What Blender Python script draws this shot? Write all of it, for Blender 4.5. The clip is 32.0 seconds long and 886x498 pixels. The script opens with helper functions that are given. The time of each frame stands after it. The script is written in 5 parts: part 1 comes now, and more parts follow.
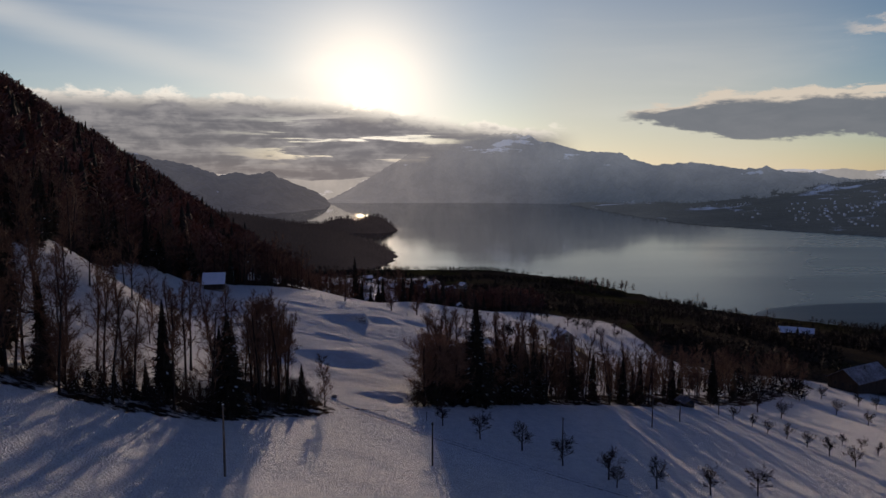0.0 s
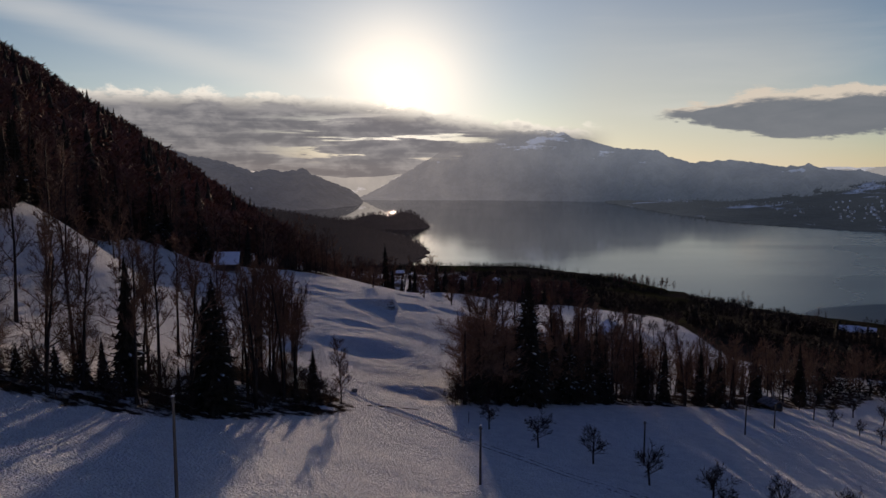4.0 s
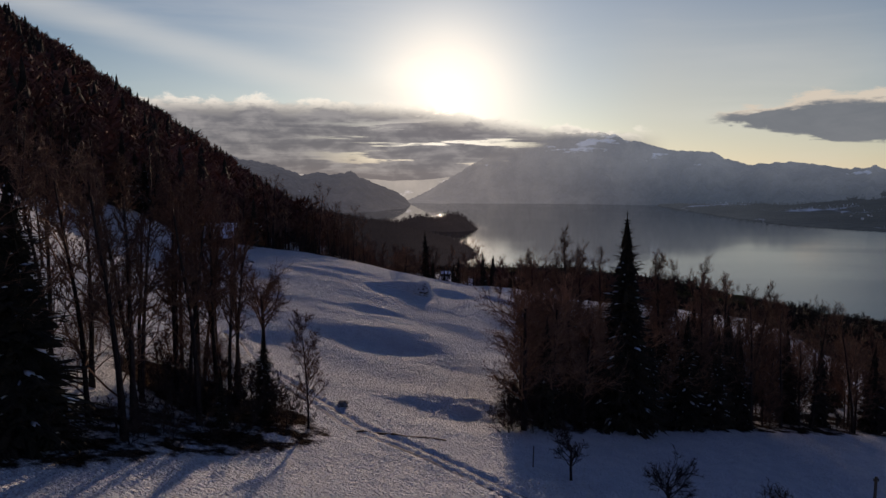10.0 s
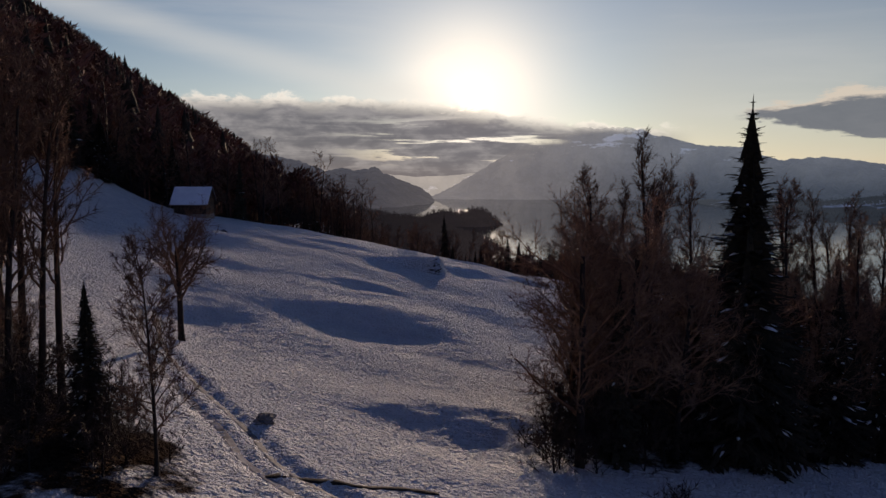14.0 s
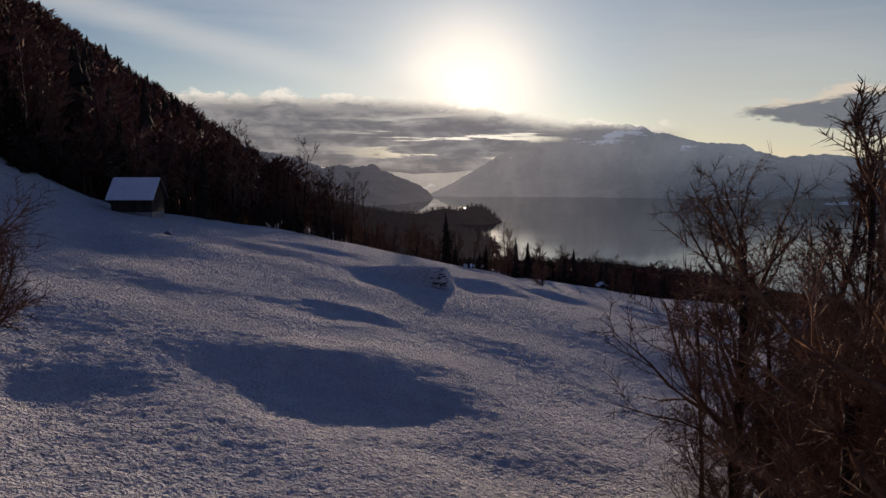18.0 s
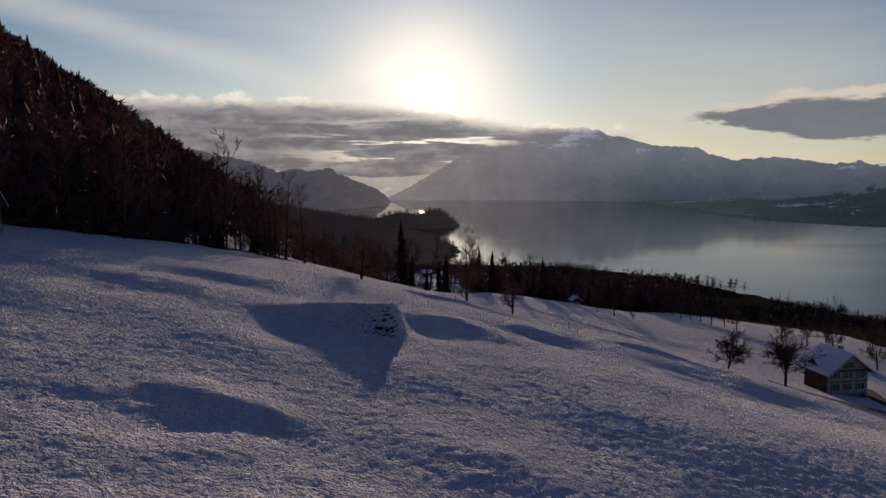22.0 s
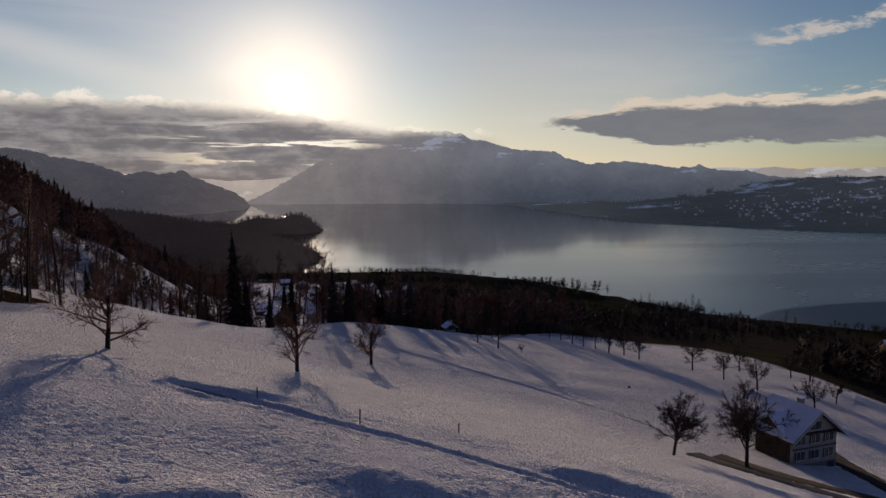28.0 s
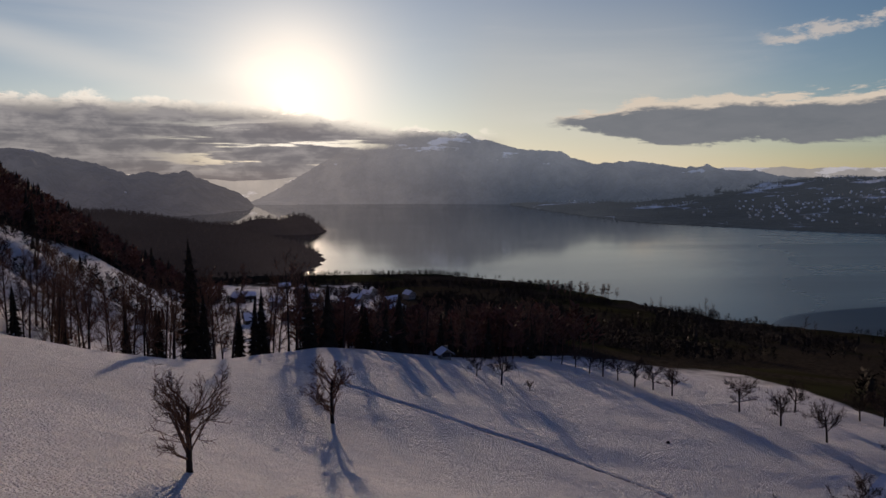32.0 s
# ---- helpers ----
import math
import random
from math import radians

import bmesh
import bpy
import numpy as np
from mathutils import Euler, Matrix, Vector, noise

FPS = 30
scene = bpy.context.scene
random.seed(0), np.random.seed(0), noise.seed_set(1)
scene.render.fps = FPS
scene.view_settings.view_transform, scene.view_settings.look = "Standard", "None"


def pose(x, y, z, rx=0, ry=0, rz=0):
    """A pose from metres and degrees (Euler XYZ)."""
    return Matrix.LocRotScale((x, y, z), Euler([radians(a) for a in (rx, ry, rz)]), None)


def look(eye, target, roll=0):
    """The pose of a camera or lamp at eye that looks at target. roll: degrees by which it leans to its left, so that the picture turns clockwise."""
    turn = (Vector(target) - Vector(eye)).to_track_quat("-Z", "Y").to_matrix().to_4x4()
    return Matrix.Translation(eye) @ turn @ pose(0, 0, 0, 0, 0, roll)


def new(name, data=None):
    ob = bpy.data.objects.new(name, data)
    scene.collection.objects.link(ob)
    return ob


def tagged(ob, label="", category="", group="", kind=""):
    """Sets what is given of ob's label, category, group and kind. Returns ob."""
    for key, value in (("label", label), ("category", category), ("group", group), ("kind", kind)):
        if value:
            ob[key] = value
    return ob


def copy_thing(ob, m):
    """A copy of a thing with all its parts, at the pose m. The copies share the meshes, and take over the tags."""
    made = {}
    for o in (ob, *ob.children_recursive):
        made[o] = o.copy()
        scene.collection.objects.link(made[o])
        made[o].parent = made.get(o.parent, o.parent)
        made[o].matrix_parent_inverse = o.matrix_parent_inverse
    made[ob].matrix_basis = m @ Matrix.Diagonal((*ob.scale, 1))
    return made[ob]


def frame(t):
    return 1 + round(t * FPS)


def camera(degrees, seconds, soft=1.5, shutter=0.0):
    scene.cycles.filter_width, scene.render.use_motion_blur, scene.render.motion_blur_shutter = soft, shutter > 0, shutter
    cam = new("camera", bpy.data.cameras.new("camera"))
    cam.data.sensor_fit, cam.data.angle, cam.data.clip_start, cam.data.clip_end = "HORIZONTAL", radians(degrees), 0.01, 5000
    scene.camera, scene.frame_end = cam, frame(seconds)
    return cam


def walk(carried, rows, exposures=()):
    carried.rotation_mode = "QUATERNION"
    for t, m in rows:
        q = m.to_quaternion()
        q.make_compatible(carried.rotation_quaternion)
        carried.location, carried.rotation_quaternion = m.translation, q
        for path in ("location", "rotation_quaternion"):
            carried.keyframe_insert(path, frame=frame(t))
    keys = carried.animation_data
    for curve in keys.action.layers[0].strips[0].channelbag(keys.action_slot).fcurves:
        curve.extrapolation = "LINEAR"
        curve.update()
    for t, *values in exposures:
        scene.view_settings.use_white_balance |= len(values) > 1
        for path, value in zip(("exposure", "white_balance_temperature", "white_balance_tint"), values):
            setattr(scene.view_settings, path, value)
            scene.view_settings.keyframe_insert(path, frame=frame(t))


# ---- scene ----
# camera: seconds, place in metres, heading, tilt and roll in degrees
PATH = [
    (0, -0.00, 0.00, 211.00, -0.00, -6.20, 0.03),
    (1, -0.00, 7.20, 208.66, 0.27, -6.28, 0.09),
    (2, -0.66, 14.23, 206.32, 0.99, -6.27, 0.12),
    (3, -1.55, 21.26, 203.89, 1.84, -6.28, 0.14),
    (3.5, -1.97, 24.87, 202.64, 2.19, -6.31, 0.14),
    (4, -2.39, 28.59, 201.41, 2.52, -6.30, 0.13),
    (5, -3.12, 36.32, 199.04, 3.01, -6.22, 0.11),
    (5.5, -3.41, 40.31, 197.90, 3.16, -6.17, 0.11),
    (6, -3.62, 44.37, 196.78, 3.22, -6.13, 0.11),
    (7, -3.99, 52.38, 194.51, 3.94, -6.04, 0.10),
    (8, -4.20, 60.34, 192.22, 4.56, -5.96, 0.07),
    (9, -4.25, 68.26, 189.92, 4.83, -5.91, 0.05),
    (10, -4.29, 76.29, 187.71, 6.28, -5.91, 0.03),
    (11, -4.37, 84.52, 185.45, 7.28, -5.95, -0.03),
    (12, -4.48, 92.53, 183.09, 8.12, -5.98, -0.06),
    (13, -4.93, 100.36, 180.79, 8.29, -6.05, -0.04),
    (14, -6.09, 107.96, 178.72, 8.20, -6.13, 0.00),
    (14.5, -6.95, 111.63, 178.01, 8.16, -6.19, 0.01),
    (15, -7.75, 115.33, 177.56, 8.13, -6.22, 0.01),
    (16, -9.20, 122.79, 177.19, 8.08, -6.26, -0.00),
    (16.5, -9.86, 126.56, 177.14, 8.07, -6.28, -0.00),
    (17, -10.49, 130.38, 177.11, 8.07, -6.33, 0.00),
    (18, -11.73, 138.08, 176.95, 8.08, -6.33, 0.02),
    (19, -12.93, 146.20, 176.77, 8.08, -6.28, -0.03),
    (20, -13.87, 154.60, 176.48, 7.67, -6.24, -0.11),
    (21, -14.70, 162.65, 176.23, 7.02, -6.12, -0.13),
    (21.5, -14.94, 166.59, 176.11, 6.09, -6.08, -0.12),
    (22, -15.10, 170.48, 176.04, 4.79, -6.05, -0.12),
    (23, -15.36, 178.36, 175.89, 3.51, -5.98, -0.12),
    (24, -15.40, 186.43, 175.83, 2.11, -5.92, -0.11),
    (24.5, -15.31, 190.49, 175.78, 0.03, -5.88, -0.11),
    (25, -15.25, 194.59, 175.70, -1.98, -5.86, -0.09),
    (25.5, -15.08, 198.79, 175.60, -3.65, -5.83, -0.08),
    (26, -14.85, 202.97, 175.47, -4.66, -5.81, -0.06),
    (26.5, -14.50, 207.14, 175.34, -5.20, -5.79, -0.05),
    (27, -14.02, 211.32, 175.24, -5.53, -5.79, -0.04),
    (28, -12.81, 219.69, 175.08, -5.72, -5.81, -0.05),
    (28.5, -12.13, 223.88, 175.02, -5.68, -5.83, -0.05),
    (29, -11.42, 228.09, 174.96, -5.63, -5.84, -0.05),
    (30, -9.91, 236.42, 174.82, -5.55, -5.84, -0.06),
    (31, -8.27, 244.52, 174.68, -5.42, -5.78, -0.09),
    (32, -6.51, 252.80, 174.63, -5.28, -5.80, -0.09),
]


def heading(row):
    t, x, y, z, turn, tilt, roll = row
    a, b = radians(turn), radians(tilt)
    ahead = Vector((-math.sin(a) * math.cos(b), math.cos(a) * math.cos(b), math.sin(b)))
    eye = Vector((x, y, z))
    return t, look(eye, eye + ahead * 100, roll)


cam = camera(62.31, 32.0)
walk(cam, [heading(r) for r in PATH], [(0, 0.03, 6500, 10), (24, 0.0, 6500, 10), (29, 0.0, 6600, 11.5), (32, 0.0, 6600, 11.5)])

# ---- world, sun, exposure ----
SUN_TURN, SUN_UP = -6.1, 5.6  # degrees to the right of +y, and above the horizon
scene.view_settings.exposure = 0.0
sun_way = Vector((math.sin(radians(SUN_TURN)) * math.cos(radians(SUN_UP)),
                  math.cos(radians(SUN_TURN)) * math.cos(radians(SUN_UP)), math.sin(radians(SUN_UP))))


class Nodes:
    """Short hand to lay out a node tree."""

    def __init__(self, tree):
        self.tree = tree
        tree.nodes.clear()

    def add(self, kind, **values):
        n = self.tree.nodes.new(kind)
        for key, value in values.items():
            if key == "op":
                n.operation = value
            elif key == "blend":
                n.blend_type = value
            elif key == "data":
                n.data_type = value
        return n

    def wire(self, a, b):
        self.tree.links.new(a, b)

    def put(self, socket, value):
        if isinstance(value, bpy.types.NodeSocket):
            self.wire(value, socket)
        else:
            socket.default_value = value

    def math(self, op, a, b=0.0, c=0.0, clamp=False):
        n = self.add("ShaderNodeMath", op=op)
        n.use_clamp = clamp
        for i, v in enumerate((a, b, c)):
            self.put(n.inputs[i], v)
        return n.outputs[0]

    def ramp(self, value, low, high, a=0.0, b=1.0):
        n = self.add("ShaderNodeMapRange")
        n.interpolation_type = "SMOOTHSTEP"
        for i, v in enumerate((value, low, high, a, b)):
            self.put(n.inputs[i], v)
        return n.outputs[0]

    def mix(self, factor, a, b, blend="MIX"):
        n = self.add("ShaderNodeMix", data="RGBA", blend=blend)
        self.put(n.inputs[0], factor)
        self.put(n.inputs[6], a if isinstance(a, bpy.types.NodeSocket) else (*a, 1))
        self.put(n.inputs[7], b if isinstance(b, bpy.types.NodeSocket) else (*b, 1))
        return n.outputs[2]

    def noise(self, place, scale, detail=4.0, rough=0.55, distortion=0.0):
        n = self.add("ShaderNodeTexNoise")
        self.put(n.inputs["Vector"], place)
        self.put(n.inputs["Scale"], scale)
        self.put(n.inputs["Detail"], detail)
        self.put(n.inputs["Roughness"], rough)
        self.put(n.inputs["Distortion"], distortion)
        return n.outputs["Fac"]

    def scaled(self, place, x, y, z, move=(0, 0, 0)):
        n = self.add("ShaderNodeMapping")
        self.put(n.inputs["Vector"], place)
        n.inputs["Scale"].default_value = (x, y, z)
        n.inputs["Location"].default_value = move
        return n.outputs[0]


def make_world():
    world = bpy.data.worlds.new("sky")
    scene.world = world
    world.use_nodes = True
    g = Nodes(world.node_tree)
    sky = g.add("ShaderNodeTexSky")
    sky.sky_type = "NISHITA"
    sky.sun_disc = False
    sky.sun_elevation = radians(SUN_UP)
    sky.sun_rotation = radians(SUN_TURN)
    sky.altitude = 700
    sky.air_density, sky.dust_density, sky.ozone_density = 1.0, 0.25, 3.0
    way = g.add("ShaderNodeTexCoord").outputs["Generated"]
    split = g.add("ShaderNodeSeparateXYZ")
    g.wire(way, split.inputs[0])
    x, y, z = split.outputs
    # the sky grows darker towards the zenith and away from the low sun
    dot = g.add("ShaderNodeVectorMath", op="DOT_PRODUCT")
    g.wire(way, dot.inputs[0])
    dot.inputs[1].default_value = sun_way
    near = g.math("ARCCOSINE", g.math("MINIMUM", dot.outputs["Value"], 1.0))
    dim = g.math("MULTIPLY", g.ramp(z, 0.15, 0.75, 1.0, 0.15), g.ramp(near, 0.7, 2.2, 1.0, 0.15))
    base = g.mix(1.0, sky.outputs[0], g.mix(dim, (0.005, 0.042, 0.104), SKY_TINT), "MULTIPLY")
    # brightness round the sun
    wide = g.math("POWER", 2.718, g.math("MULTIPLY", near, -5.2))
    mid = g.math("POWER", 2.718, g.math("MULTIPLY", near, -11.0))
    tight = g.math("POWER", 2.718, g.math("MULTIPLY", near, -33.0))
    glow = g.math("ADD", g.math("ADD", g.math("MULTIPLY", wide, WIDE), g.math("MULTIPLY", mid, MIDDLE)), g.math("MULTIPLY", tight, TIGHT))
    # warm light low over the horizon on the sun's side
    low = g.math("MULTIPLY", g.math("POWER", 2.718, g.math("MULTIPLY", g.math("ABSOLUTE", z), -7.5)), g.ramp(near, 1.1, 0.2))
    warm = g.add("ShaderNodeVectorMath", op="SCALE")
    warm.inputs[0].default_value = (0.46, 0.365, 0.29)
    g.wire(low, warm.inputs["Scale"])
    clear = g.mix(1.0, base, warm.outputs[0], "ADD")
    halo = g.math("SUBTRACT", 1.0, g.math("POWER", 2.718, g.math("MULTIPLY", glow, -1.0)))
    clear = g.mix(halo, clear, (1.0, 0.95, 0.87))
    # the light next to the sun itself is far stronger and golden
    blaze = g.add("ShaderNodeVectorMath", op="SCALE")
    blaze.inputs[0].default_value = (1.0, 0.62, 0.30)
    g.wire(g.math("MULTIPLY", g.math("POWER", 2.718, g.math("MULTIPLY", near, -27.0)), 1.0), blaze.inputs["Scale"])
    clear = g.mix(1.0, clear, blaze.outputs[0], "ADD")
    # faint rosy light over the horizon opposite the sun, added out of view to brighten tree fronts
    rose = g.math("MULTIPLY", g.math("POWER", 2.718, g.math("MULTIPLY", g.math("ABSOLUTE", z), -3.0)), g.ramp(near, 0.9, 1.9))
    back_light = g.add("ShaderNodeVectorMath", op="SCALE")
    back_light.inputs[0].default_value = (0.175, 0.152, 0.142)
    g.wire(rose, back_light.inputs["Scale"])
    clear = g.mix(1.0, clear, back_light.outputs[0], "ADD")
    # clouds by the angle to the right of +y and the height over the horizon, in degrees
    turn = g.math("MULTIPLY", g.math("ARCTAN2", x, y), 57.2958)
    up = g.math("MULTIPLY", g.math("ARCSINE", z), 57.2958)
    flat = g.add("ShaderNodeCombineXYZ")
    g.wire(turn, flat.inputs[0])
    g.wire(up, flat.inputs[1])
    sheet = flat.outputs[0]
    out = clear
    for name, lean in CLOUDS.items():
        out = lean(g, out, sheet, turn, up, near)
    back = g.add("ShaderNodeBackground")
    g.wire(out, back.inputs[0])
    back.inputs[1].default_value = 1.0
    g.wire(back.outputs[0], g.add("ShaderNodeOutputWorld").inputs[0])


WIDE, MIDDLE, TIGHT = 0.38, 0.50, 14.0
SKY_TINT = (0.062, 0.068, 0.075)


def cirrus(g, under, sheet, turn, up, near):
    """A thin bright veil that slants down to the sun from the upper left."""
    line = g.math("ADD", 5.4, g.math("MULTIPLY", g.math("ADD", turn, 9.8), -0.235))
    n = g.noise(g.scaled(sheet, 0.05, 0.5, 1, (1, 7, 0)), 1.0, 5.0, 0.6, 0.4)
    off = g.math("ABSOLUTE", g.math("ADD", g.math("SUBTRACT", up, line), g.math("MULTIPLY", g.math("SUBTRACT", n, 0.5), 1.2)))
    veil = g.math("MULTIPLY", g.ramp(off, 1.9, 0.0), g.ramp(turn, -3.0, -12.0))
    haze = g.ramp(g.noise(g.scaled(sheet, 0.035, 0.22, 1, (4, 2, 0)), 1.0, 5.0, 0.6, 0.5), 0.45, 0.75)
    veil = g.math("ADD", g.math("MULTIPLY", veil, 0.36), g.math("MULTIPLY", haze, 0.16))
    thin = g.math("MULTIPLY", g.math("MULTIPLY", g.ramp(turn, 2.0, 11.0), g.ramp(turn, 32.0, 20.0)), g.ramp(up, 17.0, 4.0))
    under = g.mix(g.math("MULTIPLY", thin, 0.40), under, (0.62, 0.55, 0.45))
    return g.mix(veil, under, (0.78, 0.74, 0.68))


def cloud_bank(g, under, sheet, turn, up, near):
    """A low grey bank with bright lumpy rims beneath the sun, sinking to the right."""
    n = g.noise(g.scaled(sheet, 0.42, 0.95, 1), 1.0, 8.0, 0.60, 0.3)
    long_n = g.noise(g.scaled(sheet, 0.11, 1.15, 1, (5, 3, 0)), 1.0, 6.0, 0.60, 0.3)
    top = g.ramp(turn, -15.0, 8.0, 5.7, 3.4)
    s = g.math("ADD", g.math("SUBTRACT", top, up), g.math("MULTIPLY", g.math("SUBTRACT", n, 0.5), 3.0))
    cover = g.math("MULTIPLY", g.ramp(s, 0.0, 0.55), g.ramp(turn, 11.0, 6.5))
    slit = g.math("MULTIPLY", g.ramp(long_n, 0.545, 0.60), g.math("MULTIPLY", g.math("MULTIPLY", g.ramp(up, 4.4, 2.8), g.ramp(up, 0.2, 1.2)), g.ramp(near, 0.22, 0.06)))
    cover = g.math("MULTIPLY", cover, g.math("SUBTRACT", 1.0, g.math("MULTIPLY", slit, 0.85)))
    rim = g.math("MULTIPLY", g.ramp(s, 1.5, 0.2), g.ramp(n, 0.34, 0.58, 0.30, 1.0))
    body = g.mix(g.ramp(g.math("ADD", g.math("MULTIPLY", n, 0.5), g.math("MULTIPLY", long_n, 0.5)), 0.42, 0.62), (0.125, 0.12, 0.14), (0.29, 0.27, 0.275))
    bright = g.mix(g.ramp(near, 0.5, 0.05), (0.92, 0.84, 0.74), (1.08, 0.98, 0.84))
    return g.mix(g.math("MULTIPLY", cover, 0.95), under, g.mix(g.math("MULTIPLY", rim, 0.95), body, bright))


def cloud_right(g, under, sheet, turn, up, near):
    """A long flat grey cloud to the right with a light upper rim, pointed towards the sun."""
    n = g.noise(g.scaled(sheet, 0.24, 0.85, 1, (3, 1, 0)), 1.0, 8.0, 0.66, 0.35)
    body = g.math("ADD", g.math("MULTIPLY", g.math("ABSOLUTE", g.math("SUBTRACT", up, 3.9)), -0.62), g.ramp(turn, 13.6, 21.0, 0.30, 1.15))
    shape = g.math("ADD", body, g.math("MULTIPLY", g.math("SUBTRACT", n, 0.5), 2.3))
    cover = g.math("MULTIPLY", g.ramp(shape, 0.0, 0.30), g.math("MULTIPLY", g.ramp(turn, 13.0, 15.0), g.ramp(turn, 52.0, 38.0)))
    rim = g.ramp(g.math("ADD", shape, g.math("MULTIPLY", g.math("SUBTRACT", up, 4.3), -0.45)), 0.1, 0.55)
    tone = g.mix(rim, (0.66, 0.57, 0.47), g.mix(n, (0.11, 0.125, 0.15), (0.21, 0.215, 0.235)))
    return g.mix(g.math("MULTIPLY", cover, 0.95), under, tone)


def cloud_high(g, under, sheet, turn, up, near):
    """A few small lit puffs higher up on the right."""
    n = g.noise(g.scaled(sheet, 0.30, 0.75, 1, (9, 4, 0)), 1.0, 6.0, 0.6, 0.2)
    shape = g.math("ADD", g.math("MULTIPLY", g.math("ABSOLUTE", g.math("SUBTRACT", up, g.ramp(turn, 28.0, 40.0, 9.0, 11.0))), -0.55), g.math("MULTIPLY", g.math("SUBTRACT", n, 0.40), 3.0))
    cover = g.math("MULTIPLY", g.ramp(shape, 0.0, 0.35), g.math("MULTIPLY", g.ramp(turn, 27.5, 29.5), g.ramp(turn, 48.0, 42.0)))
    return g.mix(g.math("MULTIPLY", cover, 0.85), under, g.mix(n, (0.62, 0.55, 0.48), (0.45, 0.43, 0.43)))


CLOUDS = {"cirrus": cirrus, "bank": cloud_bank, "right": cloud_right, "high": cloud_high}
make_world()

sun = new("sun", bpy.data.lights.new("sun", "SUN"))
sun.data.energy, sun.data.angle, sun.data.color = 4.0, radians(0.9), (1.0, 0.745, 0.56)
sun.matrix_world = look((0, 0, 600), Vector((0, 0, 600)) - sun_way)

# ---- materials ----
def material(name):
    m = bpy.data.materials.new(name)
    m.use_nodes = True
    g = Nodes(m.node_tree)
    s = g.add("ShaderNodeBsdfPrincipled")
    o = g.add("ShaderNodeOutputMaterial")
    g.wire(s.outputs[0], o.inputs[0])
    return m, g, s


def surface(name, dark, light, grain, rough=0.8, bump=0.0, stretch=(1, 1, 1), coarse=0.15, metal=0.0, vary=0.25):
    """A plain material: two tones by fine and coarse noise, with relief and a shade of its own for each object."""
    m, g, s = material(name)
    place = g.scaled(g.add("ShaderNodeTexCoord").outputs["Object"], *stretch)
    fine = g.noise(place, grain, 5.0, 0.6)
    wide = g.noise(place, grain * coarse, 3.0, 0.5)
    f = g.ramp(g.math("ADD", g.math("MULTIPLY", fine, 0.6), g.math("MULTIPLY", wide, 0.4)), 0.32, 0.68)
    colour = g.mix(f, dark, light)
    own = g.add("ShaderNodeObjectInfo").outputs["Random"]
    colour = g.mix(1.0, colour, g.mix(own, (1 - vary,) * 3, (1 + vary,) * 3), "MULTIPLY")
    g.wire(colour, s.inputs["Base Color"])
    s.inputs["Roughness"].default_value = rough
    s.inputs["Metallic"].default_value = metal
    s.inputs["Specular IOR Level"].default_value = 0.12
    if bump:
        b = g.add("ShaderNodeBump")
        b.inputs["Strength"].default_value = 0.6
        b.inputs["Distance"].default_value = bump
        g.wire(fine, b.inputs["Height"])
        g.wire(b.outputs[0], s.inputs["Normal"])
    return m


